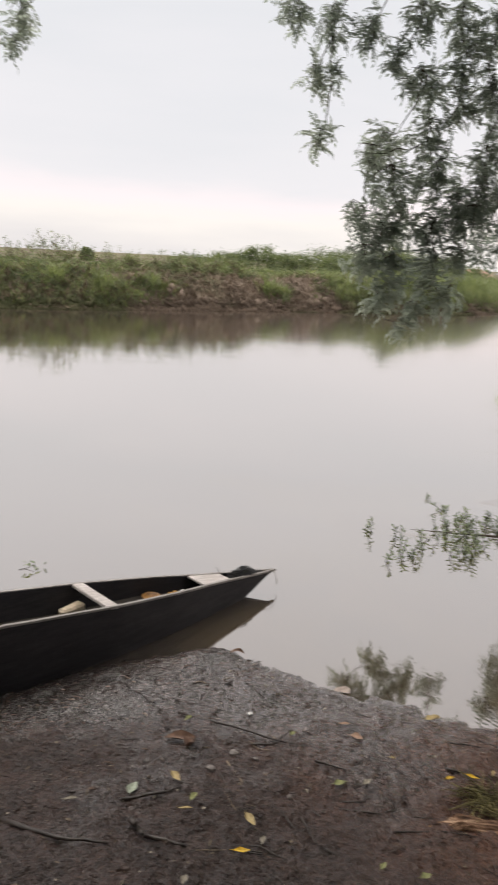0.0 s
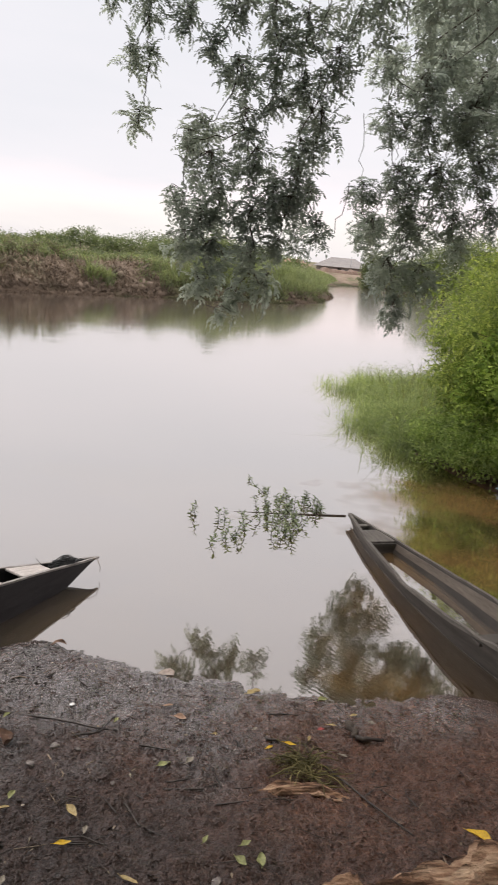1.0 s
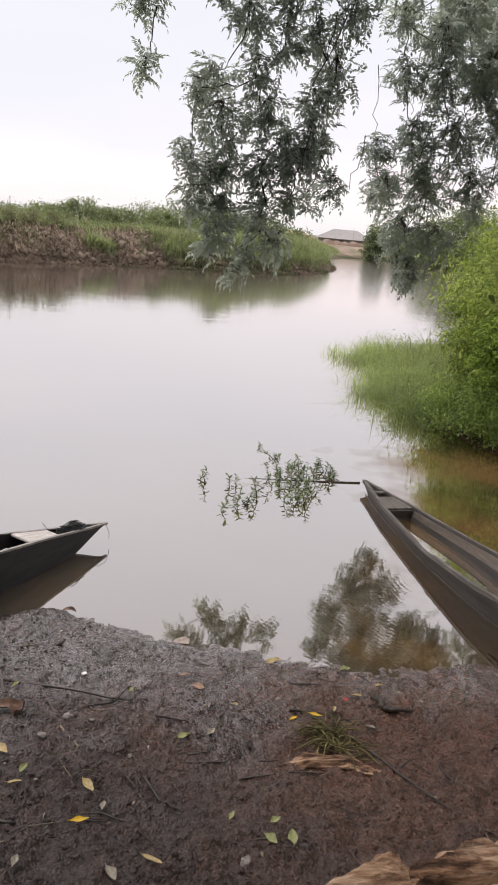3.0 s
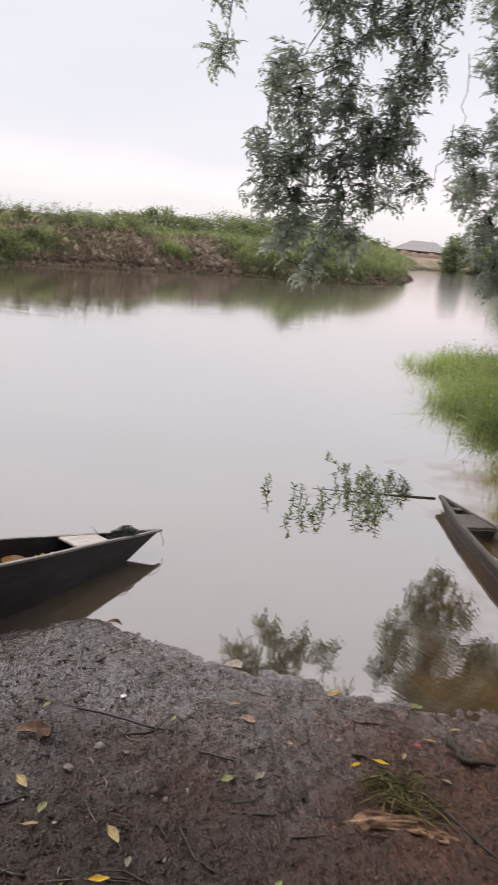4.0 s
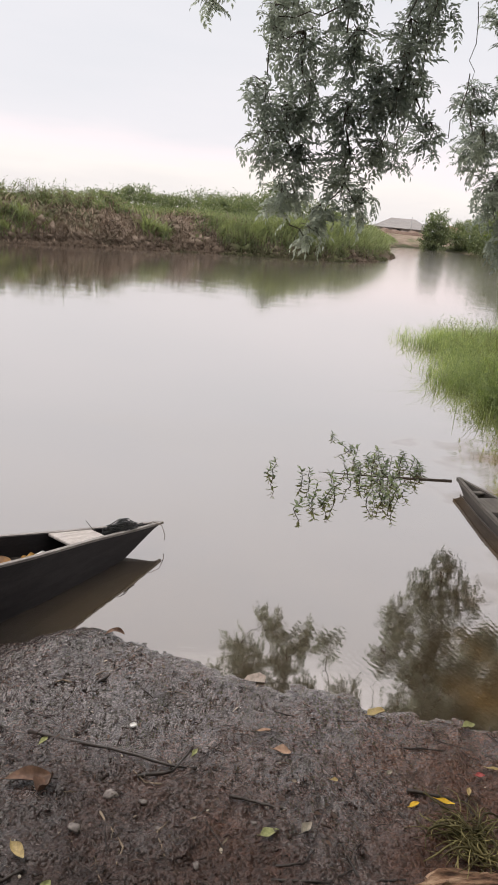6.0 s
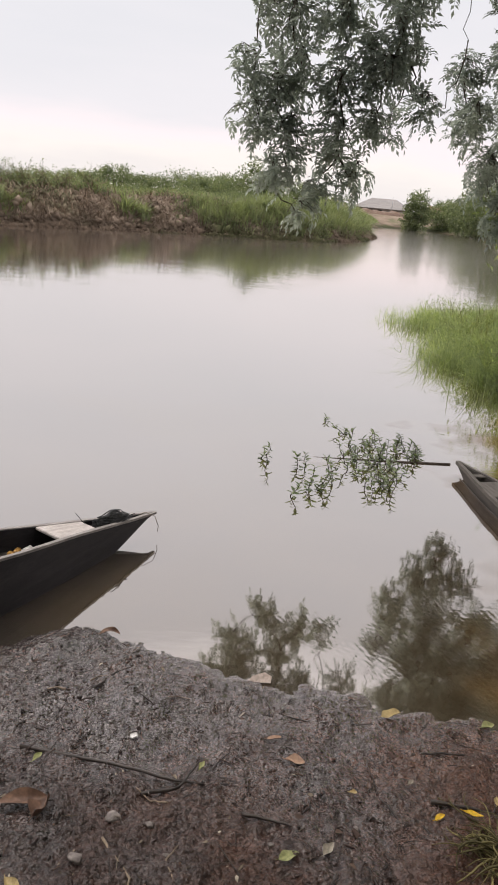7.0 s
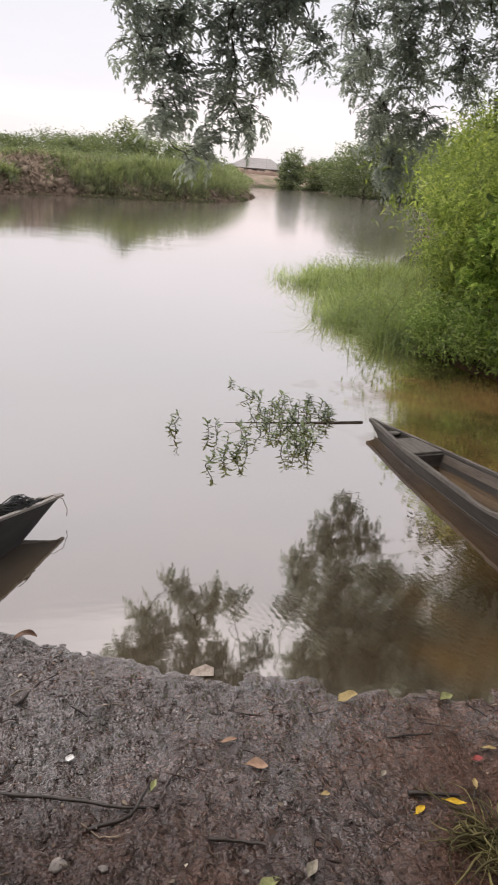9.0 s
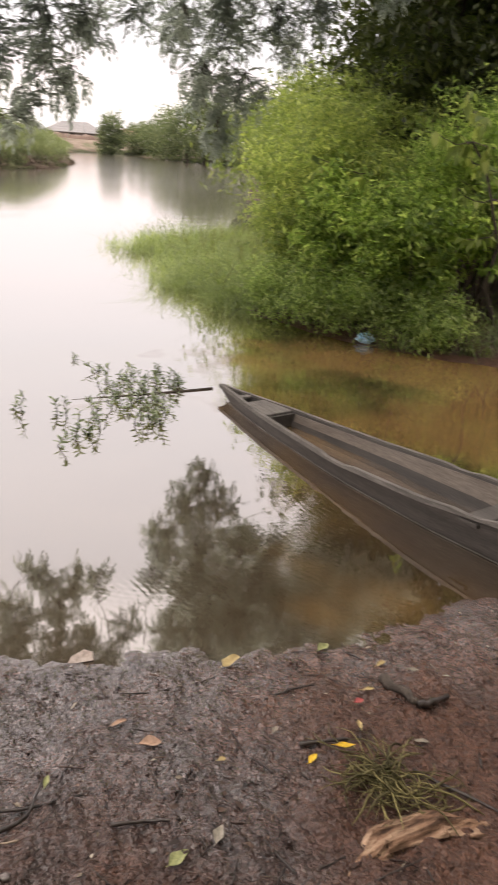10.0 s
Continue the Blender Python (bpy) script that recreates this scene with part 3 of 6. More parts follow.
def black_canoe():
    yaw = math.degrees(math.atan2(-0.757, -0.653))
    c = empty("canoe", pose(0.013, 4.877, -0.0716, 0, 0, yaw) @ Matrix.Scale(1.036, 4), "narrow black-painted wooden canoe with pale thwarts, drawn up on the mud", "boat")
    half = [(0, 0.004), (0.23, 0.04), (0.6, 0.083), (0.98, 0.147), (1.42, 0.193), (2.0, 0.215), (2.8, 0.21), (3.6, 0.03)]
    sheer = [(0, 0.188), (0.6, 0.278), (1.42, 0.40), (2.1, 0.50), (3.6, 0.58)]
    bottom = [(0, 0.18), (0.30, 0.069), (0.6, -0.03), (1.2, 0.0), (1.8, 0.06), (2.4, 0.12), (3.3, 0.2), (3.6, 0.36)]
    hull_mesh("hull", 3.6, half, sheer, bottom, 0.05, 0.74, 0.016, BLACK_HULL, c)
    floor_v, floor_f = [], []
    for i in range(25):
        x = 0.34 + 2.9 * i / 24
        w = lerp_at(x, half) * 0.86
        z = lerp_at(x, sheer) - lerp_at(x, [(0, 0.10), (1.1, 0.11), (1.5, 0.16), (3.6, 0.2)])
        floor_v += [(x, -w, z), (x, w, z), (x, w, z - 0.012), (x, -w, z - 0.012)]
    for i in range(24):
        for k in range(4):
            floor_f.append((i * 4 + k, i * 4 + 4 + k, i * 4 + 4 + (k + 1) % 4, i * 4 + (k + 1) % 4))
    floor_f += [(0, 1, 2, 3), (99, 98, 97, 96)]
    mesh_object("floor", floor_v, floor_f, HULL_INSIDE, c)
    for side in (1, -1):
        rail_mesh("gunwale", 3.6, half, sheer, side, 0.019, 0.005, RIM, c)
    board("thwart", (0.25, 0.138, 0.016), (0.60, 0, 0.272), PALE_PLANK, c, (0, -8.4, 0), 1.3, label="broad pale bow seat")
    board("thwart", (0.075, 0.39, 0.02), (1.47, 0, 0.402), PALE_PLANK, c, (0, -8, 0), label="pale cross thwart")
    board("thwart", (0.09, 0.40, 0.02), (2.6, 0, 0.515), PALE_PLANK, c)
    return c


def grey_canoe():
    yaw = math.degrees(math.atan2(-0.987, 0.158))
    c = empty("canoe", pose(2.2, 6.17, 0.0, 0, 0, yaw), "weathered grey wooden canoe with broken gunwales, half full of water", "boat")
    half = [(0, 0.012), (0.2, 0.045), (0.42, 0.09), (0.7, 0.142), (0.9, 0.168), (1.13, 0.198), (1.33, 0.224), (1.6, 0.255), (2.2, 0.272), (2.85, 0.215), (3.7, 0.10)]
    sheer = [(0, 0.088), (0.5, 0.093), (0.9, 0.099), (1.5, 0.115), (2.2, 0.172), (2.7, 0.225), (3.7, 0.28)]
    bottom = [(0, 0.02), (0.2, -0.08), (0.8, -0.14), (2.6, -0.13), (3.7, 0.0)]
    narrow = 0.5

    def half_at(s, z):
        """Outer half-width of the flared side at a height."""
        zt, zb, w = lerp_at(s, sheer), lerp_at(s, bottom), lerp_at(s, half)
        u = min(1.0, max(0.0, (zt - z) / (zt - zb)))
        return w * (1 - (1 - narrow) * u) + 0.012 * math.sin(math.pi * u) * min(1, w / 0.1)

    hull_mesh("hull", 3.7, half, sheer, bottom, 0.1, narrow, 0.024, GREY_WOOD, c)
    for side in (1, -1):
        rail_mesh("gunwale", 3.7, half, sheer, side, 0.026, 0.012, WEATHERED, c, notch=((1.45, 1.63), (2.46, 2.56)) if side == -1 else ((1.98, 2.12),))
    # a lining plank along each inside, flared with the side; the upper row's paler brown holds the light falling
    # there, the lower row is darker
    for side, row in ((1, 0), (-1, 0), (1, 1), (-1, 1)):
        v, f = [], []
        for i in range(41):
            x = 0.74 + 2.85 * i / 40
            rim = lerp_at(x, sheer) - 0.012
            top, foot = (rim, rim * 0.42) if row == 0 else (rim * 0.42 - 0.001, -0.03)
            wt, wf = half_at(x, top) - 0.026, half_at(x, foot) - 0.026
            v += [(x, side * wt, top), (x, side * wf, foot), (x, side * (wf - 0.006), foot), (x, side * (wt - 0.006), top)]
        for i in range(40):
            for k in range(4):
                q = (i * 4 + k, i * 4 + (k + 1) % 4, i * 4 + 4 + (k + 1) % 4, i * 4 + 4 + k)
                f.append(q if side == 1 else q[::-1])
        mesh_object("inner_plank", v, f, GREY_DARK if row else LIT_BROWN_PLANK, c)
    # a thin pale line along each side at the water's level
    waterline = [(i * 0.1, half_at(i * 0.1, 0.004) + 0.004) for i in range(1, 37)]
    for side in (1, -1):
        rail_mesh("waterline_strip", 3.6, waterline, [(0, 0.006), (3.6, 0.008)], side, 0.004, 0.002, WEATHERED, c, start=0.12)
    board("bow_deck", (0.27, 0.165, 0.018), (0.565, 0, 0.090), WEATHERED, c, taper=1.5, label="grey plank deck at the bow")
    board("breast_plank", (0.05, 0.09, 0.016), (0.30, 0, 0.088), WEATHERED, c, taper=1.25, label="short pale plank across the bow")
    board("bulkhead", (0.02, 0.255, 0.16), (0.712, 0, 0.005), GREY_DARK, c)
    board("thwart", (0.11, 0.50, 0.022), (2.48, 0, 0.165), GREY_WOOD, c)
    return c


BLACK_CANOE = black_canoe()
grey_canoe()


# ---- trees and plants ----

def whorls(rng, centres, count, spread, droop=0.3):
    """Leaves standing round each twig end: places, turns."""
    n = len(centres) * count
    where = np.repeat(np.asarray(centres), count, 0) + rng.normal(0, spread, (n, 3))
    yaw = rng.uniform(0, 2 * math.pi, n)
    pitch = rng.normal(droop, 0.6, n)
    roll = rng.normal(0, 0.35, n)
    return where, turns(yaw, pitch, roll)


# rounded sprays of leaves on the hanging boughs: x, y, z, radius
SPRAYS_MIDDLE = [
    (0.08, 7.12, 3.35, 0.18), (0.94, 7.19, 3.85, 0.3), (1.33, 7.01, 4.03, 0.25), (1.84, 7.1, 4.0, 0.3), (1.77, 7.27, 3.51, 0.32), (0.67, 7.27, 3.37, 0.25),
    (1.03, 6.94, 3.41, 0.24), (0.53, 6.97, 3.22, 0.17), (0.75, 6.9, 3.0, 0.29), (1.16, 7.07, 3.07, 0.3), (1.53, 6.89, 2.98, 0.22), (0.5, 7.08, 2.69, 0.22),
    (0.87, 7.17, 2.72, 0.29), (1.34, 7.0, 2.77, 0.29), (1.7, 7.18, 2.87, 0.17), (1.82, 7.14, 2.56, 0.19), (-0.25, 7.19, 4.45, 0.22), (0.12, 7.43, 4.41, 0.25),
    (-0.03, 7.29, 3.93, 0.18), (0.46, 7.36, 4.32, 0.21), (0.15, 7.3, 3.93, 0.12),
]
SPRAYS_LOW = [
    (0.68, 7.08, 2.54, 0.27), (1.15, 6.97, 2.56, 0.29), (1.45, 6.85, 2.71, 0.22), (0.81, 7.02, 2.23, 0.3), (1.21, 7.12, 2.21, 0.3), (0.53, 6.91, 2.33, 0.22),
    (1.38, 6.88, 2.38, 0.16), (0.7, 6.95, 1.94, 0.21), (1.36, 7.19, 1.99, 0.2), (1.05, 7.21, 1.86, 0.17), (0.95, 7.08, 1.72, 0.1), (-2.78, 7.18, 4.38, 0.23),
    (-2.84, 7.15, 4.10, 0.14),
]
SPRAYS_SIDE = [
    (2.76, 8.65, 4.39, 0.31), (3.14, 8.52, 4.21, 0.35), (3.45, 8.77, 4.52, 0.41), (3.88, 8.73, 4.35, 0.31), (2.84, 8.64, 3.8, 0.29), (3.24, 8.58, 3.76, 0.36),
    (3.69, 8.66, 3.86, 0.33), (2.61, 8.69, 3.07, 0.23), (2.99, 8.6, 3.22, 0.36), (3.46, 8.61, 3.24, 0.38), (3.95, 8.68, 3.38, 0.36), (2.76, 8.86, 2.65, 0.3),
    (3.23, 8.74, 2.72, 0.38), (3.71, 8.6, 2.77, 0.33), (4.13, 8.6, 2.93, 0.26), (3.0, 8.68, 2.2, 0.38), (3.38, 8.57, 2.16, 0.32), (3.12, 8.57, 1.81, 0.26),
]
SPRAYS_BANK = [
    (2.71, 8.48, 2.7, 0.22), (3.14, 8.48, 2.84, 0.2), (3.63, 8.12, 2.48, 0.14),
    (0.86, 6.93, 4.34, 0.23), (1.24, 7.23, 4.4, 0.25), (1.54, 7.19, 4.31, 0.25), (0.71, 7.17, 4.07, 0.16), (1.27, 7.02, 3.69, 0.24), (1.55, 7.14, 3.81, 0.24), (1.57, 7.14, 3.25, 0.21),
    (4.3, 8.53, 3.7, 0.42), (4.66, 8.36, 3.75, 0.48), (5.23, 8.47, 4.02, 0.46), (4.85, 8.46, 3.3, 0.3), (3.76, 8.59, 3.9, 0.42),
    (5.55, 8.7, 3.73, 0.46), (6.16, 8.68, 3.95, 0.48), (4.4, 8.32, 4.4, 0.45), (5.0, 8.28, 4.6, 0.5),
    (1.75, 7.9, 2.45, 0.17),
]


# the same tree's crown higher up over the bay
HANGING_HIGH = [
    ((3.2, 6.9, 7.0), (3.1, 7.0, 4.4), 0.5, 26), ((4.2, 7.0, 7.4), (4.2, 7.1, 4.6), 0.55, 28), 
    ((2.2, 7.4, 6.8), (2.0, 7.5, 4.8), 0.45, 20),
]


def neem_tree():
    rng = np.random.RandomState(21)
    base = (3.9, -0.6, float(ground_height(np.array([3.9]), np.array([-0.6]), False)[0]) - 0.1)
    t = empty("tree", pose(*base), "tall shade tree with long drooping sprays of feathery dark leaves", "tree")
    b = np.array(base)
    trunk = wander(rng, (0, 0, 0), (-0.5, 0.9, 3.2), 6, 0, 0.06)
    tubes("trunk", [(trunk, [0.42, 0.33, 0.29, 0.27, 0.25, 0.23, 0.21])], BARK, t, 14)
    crotch = np.array(trunk[-1])
    joints = [((2.7, 4.6, 5.6), 0.11), ((4.2, 5.2, 5.7), 0.10), ((1.2, 4.4, 5.7), 0.10)]
    limbs = [(wander(rng, crotch, np.array(p) - b, 7, -0.25, 0.07), np.linspace(0.17, r, 8)) for p, r in joints]
    tubes("limb", limbs[:1], BARK, t, 9)
    tubes("limb", limbs[1:2], BARK, t, 9)
    tubes("limb", limbs[2:], BARK, t, 9)
    twigs, ends = [], []
    for start, stop, spread, count in HANGING_HIGH:
        joint = min((np.array(p) for p, _ in joints), key=lambda q: np.hypot(q[0] - start[0], q[1] - start[1]))
        twigs.append((wander(rng, joint - b, np.array(start) - b, 5, -0.12, 0.04), np.linspace(0.05, 0.02, 6)))
        twigs.append((wander(rng, np.array(start) - b, np.array(stop) - b, 7, 0.03, 0.05), np.linspace(0.018, 0.004, 8)))
        for i in range(count):
            u = (i + rng.uniform(0.2, 0.9)) / count
            ends.append(np.array(start) * (1 - u) + np.array(stop) * u - b + rng.normal(0, spread, 3) * (1, 1, 0.7))
    for _ in range(150):
        ends.append(np.array([rng.uniform(3.7, 7.4), rng.uniform(9.3, 11.8), rng.uniform(4.5, 6.6)]) - b)
    # each spray hangs from the next one above it, the topmost from a limb
    sprays = np.array(SPRAYS_MIDDLE + SPRAYS_LOW + SPRAYS_SIDE + SPRAYS_BANK)
    places, yaws, pitches = [], [], []
    for k, (x, y, z, r) in enumerate(sprays):
        c, r = np.array((x, y, z + 0.06)), max(r - 0.015, 0.1)
        above = [q for q in sprays if q[2] > z + 0.15]
        near = min(above, key=lambda q: np.linalg.norm((q[:3] - c) * (1, 1, 0.6)), default=None)
        if near is not None and np.linalg.norm(near[:3] - c) < 1.2:
            top, thick = near[:3], 0.010
        else:
            top, thick = np.array(min((p for p, _ in joints), key=lambda q: math.hypot(q[0] - x, q[1] - y))), 0.035
        twigs.append((wander(rng, top - b, c - b, 6, 0.05, 0.018), np.linspace(thick * 0.7, 0.003, 7)))
        if x > 1.5:
            for _ in range(1):
                q = c + rng.normal(0, r * 0.5, 3)
                twigs.append((wander(rng, q + (rng.normal(0.1, 0.12), rng.normal(0, 0.1), rng.uniform(0.5, 0.9)) - b, q - b, 6, 0.09, 0.02), np.linspace(0.0045, 0.0025, 7)))
        # arching fronds on short twigs all through the spray
        n = int((790 if x < 2.4 else 880) * r * r) + 10
        d = rng.normal(0, 1, (n, 3))
        d *= (r * 0.88 * rng.uniform(0, 1, n) ** 0.45 / np.linalg.norm(d, axis=1))[:, None]
        heading = np.arctan2(d[:, 1], d[:, 0]) + rng.normal(0, 0.9, n)
        start = d - np.column_stack([np.cos(heading), np.sin(heading), np.zeros(n)]) * 0.09
        places.append(c - b + start)
        yaws.append(heading)
        pitches.append(rng.normal(0.05, 0.6, n))
        for k in range(0, n, 4):
            twigs.append((wander(rng, c - b + (0, 0, 0.5 * r), c - b + start[k], 3, -0.02, 0.012), np.linspace(0.0045, 0.002, 4)))
    # the crown overhead, well above the eye and out of view, spread wide to shade the mud and the sprays
    over = []
    for _ in range(520):
        q = np.array([rng.uniform(-6.5, 7), rng.uniform(-8, 2.6), rng.uniform(4.8, 7.4)]) - b
        over.append(q)
        if rng.uniform() < 0.25:
            j = limbs[rng.randint(3)][0][rng.randint(2, 8)]
            twigs.append((wander(rng, j, q, 4, -0.1, 0.06), np.linspace(0.03, 0.008, 5)))
    for _ in range(120):
        over.append(np.array([rng.uniform(-0.5, 3.8), rng.uniform(5.0, 8.3), rng.uniform(5.7, 7.4)]) - b)
    tagged(tubes("twigwork", twigs, BARK, t, 5), kind="stuff")
    leaves = [pinnate(rng, p, l) for p, l in ((5, 0.19), (5, 0.17), (6, 0.21), (5, 0.18))]
    where, rot = whorls(rng, ends, 22, 0.14)
    size = rng.uniform(1.1, 1.5, len(where))
    hung = np.concatenate(places)
    where = np.concatenate([where, hung])
    rot = np.concatenate([rot, turns(np.concatenate(yaws), np.concatenate(pitches), rng.normal(0, 0.45, len(hung)))])
    size = np.concatenate([size, rng.uniform(0.75, 1.15, len(hung))])
    crown = scatter("crown", leaves, where, rot, size, NEEM_LEAF, t)
    where, rot = whorls(rng, over, 44, 0.26)
    tagged(scatter("shade_crown", [sliver(0.26, 0.11), sliver(0.22, 0.1, 0.2)], where, rot, rng.uniform(0.8, 1.3, len(where)), NEEM_LEAF, t), kind="stuff")
    tagged(crown, kind="stuff")
    return t


neem_tree()


def leaf_cloud(rng, centre, radii, clumps, leaves, lump=0.35):
    """Places for leaves in clumps through an uneven egg-shaped crown, thick outside and thin within."""
    d = rng.normal(0, 1, (clumps, 3))
    d /= np.linalg.norm(d, axis=1)[:, None]
    d *= (rng.uniform(0.25, 1.0, clumps) ** 0.5 * rng.uniform(0.75, 1.3, clumps))[:, None]
    mid = np.asarray(centre) + d * np.asarray(radii)
    return np.repeat(mid, leaves, 0) + rng.normal(0, lump, (clumps * leaves, 3)) * (1, 1, 0.7)


def any_turn(rng, n, droop=0.4, vary=0.5):
    return turns(rng.uniform(0, 2 * math.pi, n), rng.normal(droop, vary, n), rng.normal(0, 0.5, n))


def shrub(at, radii, height, clumps, leaves, leaf, width, mat, label, lump=0.2, category="bush", stems=7, seed=1, name="bush", low=0.0):
    rng = np.random.RandomState(seed)
    z = max(float(ground_height(np.array([at[0]]), np.array([at[1]]), False)[0]), -0.15)
    ob = empty(name, pose(at[0], at[1], z), label, category)
    centre = (0, 0, height * 0.55)
    where = leaf_cloud(rng, centre, (radii[0], radii[1], height * 0.5), clumps, leaves, lump)
    where[:, 2] = low + np.abs(where[:, 2] - low)
    templates = [sliver(leaf, width, 0.1), sliver(leaf * 0.8, width), sliver(leaf * 1.15, width * 0.9, -0.1)]
    crown = scatter("crown", templates, where, any_turn(rng, len(where)), rng.uniform(0.7, 1.25, len(where)), mat, ob)
    tagged(crown, kind="stuff")
    lines = []
    for _ in range(stems):
        top = np.array(centre) + rng.uniform(-0.75, 0.75, 3) * (*radii, height * 0.4)
        lines.append((wander(rng, (rng.normal(0, radii[0] * 0.2), rng.normal(0, radii[1] * 0.2), -0.1), top, 5, -0.05, 0.05 * height / 2), np.linspace(0.018, 0.005, 6) * height / 2))
    tagged(tubes("stem", lines, BARK, ob, 5), kind="stuff")
    return ob


GREEN = "leafy bright green bush leaning over the brown water"
# rows: x, y, radius x, radius y, height
for i, (x, y, rx, ry, hh) in enumerate([(4.75, 7.85, 0.8, 0.75, 1.4), (4.75, 9.0, 0.8, 0.95, 1.8), (6.1, 8.0, 1.1, 0.9, 2.1), (5.9, 10.4, 1.2, 1.3, 2.2), (7.2, 7.3, 1.1, 0.9, 2.0)]):
    shrub((x, y), (rx, ry), hh, 110, 190, 0.066 if i in (0, 2, 4) else 0.075, 0.026, BUSH_LEAF if i in (0, 2, 4) else SUNNY_LEAF, GREEN, 0.125, seed=30 + i, low=0.6 if i in (2, 4) else 0.0)
for i, (x, y, rx, ry, hh, low) in enumerate([(4.3, 8.2, 0.32, 0.3, 1.5, 0.75), (4.75, 7.3, 0.35, 0.3, 1.25, 0.5), (5.6, 7.1, 0.4, 0.3, 1.45, 0.6)]):
    shrub((x, y), (rx, ry), hh, 42, 34, 0.105, 0.046, BUSH_LEAF, "broad-leaved green shoots standing out of the bushes", 0.085, seed=36 + i, low=low)
for i, (x, y, rx, ry, hh) in enumerate([(7.4, 13.0, 1.7, 1.7, 2.4), (9.4, 15.5, 2.2, 2.0, 2.7), (9.0, 11.0, 1.8, 1.6, 3.2)]):
    shrub((x, y), (rx, ry), hh, 170, 80, 0.14, 0.035, WILLOW_LEAF, "tall pale green bush with thin drooping leaves on the bank", 0.26, seed=40 + i)
# the third, out of view, is added to keep sky out of the reflections
for i, (x, y, rx, ry, hh) in enumerate([(8.0, 10.3, 1.7, 1.5, 6.2), (8.7, 7.4, 1.5, 1.3, 5.8), (10.6, 9.2, 1.9, 1.7, 7.0), (8.9, 12.8, 1.7, 1.5, 7.2)]):
    shrub((x, y), (rx, ry), hh, 300, 85, 0.16, 0.07, DARK_LEAF, "dense dark green tree standing behind the bushes", 0.28, "tree", 9, 46 + i, "tree")


for i, (x, y, rx, ry, hh) in enumerate([(3.95, 8.55, 0.4, 0.35, 0.6), (4.15, 7.95, 0.45, 0.35, 0.55), (4.4, 7.45, 0.45, 0.35, 0.6), (4.75, 7.05, 0.42, 0.3, 0.5)]):
    shrub((x, y), (rx, ry), hh, 60, 66, 0.055, 0.022, WEED_LEAF, "low leafy green weeds trailing into the water", 0.1, "weeds", 6, 70 + i, "weeds")

# trees added behind the eye, never in view, to shut out the sky on that side
for i, (x, y, rx, hh) in enumerate([(-9.5, -5.0, 2.6, 6.0), (-6.0, -8.0, 2.8, 6.5), (-2.0, -9.5, 2.8, 6.5), (2.0, -9.8, 2.8, 7.0), (6.0, -8.5, 2.8, 6.5), (9.5, -5.0, 2.8, 6.5), (10.5, -0.5, 2.4, 6.0)]):
    shrub((x, y), (rx, rx), hh, 160, 26, 0.42, 0.2, DARK_LEAF, "unseen dark green tree added behind the landing to block the sky", 0.5, "tree", 8, 100 + i, "tree")


def sapling(at, top, seed):
    """A thin young tree with a few arching shoots of broad leaves."""
    rng = np.random.RandomState(seed)
    z = float(ground_height(np.array([at[0]]), np.array([at[1]]), False)[0])
    ob = empty("sapling", pose(at[0], at[1], z - 0.05), "slender sapling with broad yellow-green leaves on the bank", "sapling")
    lines, places, yaw, pitch = [], [], [], []
    stem = wander(rng, (0, 0, 0), top, 8, -0.1, 0.04)
    lines.append((stem, np.linspace(0.022, 0.008, 9)))
    for q in stem[4:]:
        for _ in range(3):
            e = np.array(q) + (rng.normal(0, 0.28), rng.normal(0, 0.28), rng.uniform(-0.15, 0.2))
            shoot = wander(rng, q, e, 4, 0.05, 0.02)
            lines.append((shoot, np.linspace(0.006, 0.003, 5)))
            for p in shoot[1:]:
                for _ in range(4):
                    places.append(np.array(p))
                    yaw.append(rng.uniform(0, 6.3))
                    pitch.append(rng.normal(0.7, 0.4))
    tagged(tubes("stem", lines, BARK, ob, 6), kind="stuff")
    k = len(places)
    tagged(scatter("leaves", [leaflet(0.15, 0.062, 0.3), leaflet(0.12, 0.055, 0.4)], np.array(places), turns(np.array(yaw), np.array(pitch), rng.normal(0, 0.4, k)), rng.uniform(0.6, 1.15, k), SUNNY_LEAF, ob), kind="stuff")
    return ob


sapling((5.55, 6.95), (-0.75, -0.1, 2.0), 90)
sapling((5.6, 7.4), (0.1, -0.1, 1.5), 91)
sapling((4.95, 8.35), (-0.2, -0.2, 1.45), 92)


def blade(length, width, lean):
    u = np.array([0, 0.35, 0.7, 1.0])
    x, z, w = lean * length * u ** 2, length * (u - 0.25 * lean * u ** 2), width * np.array([0.8, 1.0, 0.6, 0])
    v = []
    for i in range(3):
        v += [(x[i], -w[i] / 2, z[i]), (x[i], w[i] / 2, z[i])]
    v.append((x[3], 0, z[3]))
    return np.array(v, float), np.array([(0, 1, 3), (0, 3, 2), (2, 3, 5), (2, 5, 4), (4, 5, 6)])


def reeds(name, places, length, width, mat, label, category, seed, lean=(0.2, 0.5, 0.9)):
    rng = np.random.RandomState(seed)
    n = len(places)
    z = np.maximum(ground_height(places[:, 0], places[:, 1], False), -0.05)
    where = np.column_stack([places, z])
    ob = scatter(name, [blade(length, width, k) for k in lean], where, turns(rng.uniform(0, 6.3, n), rng.normal(0, 0.15, n), np.zeros(n)), rng.uniform(0.55, 1.25, n), mat)
    return tagged(ob, label, category, kind="stuff")


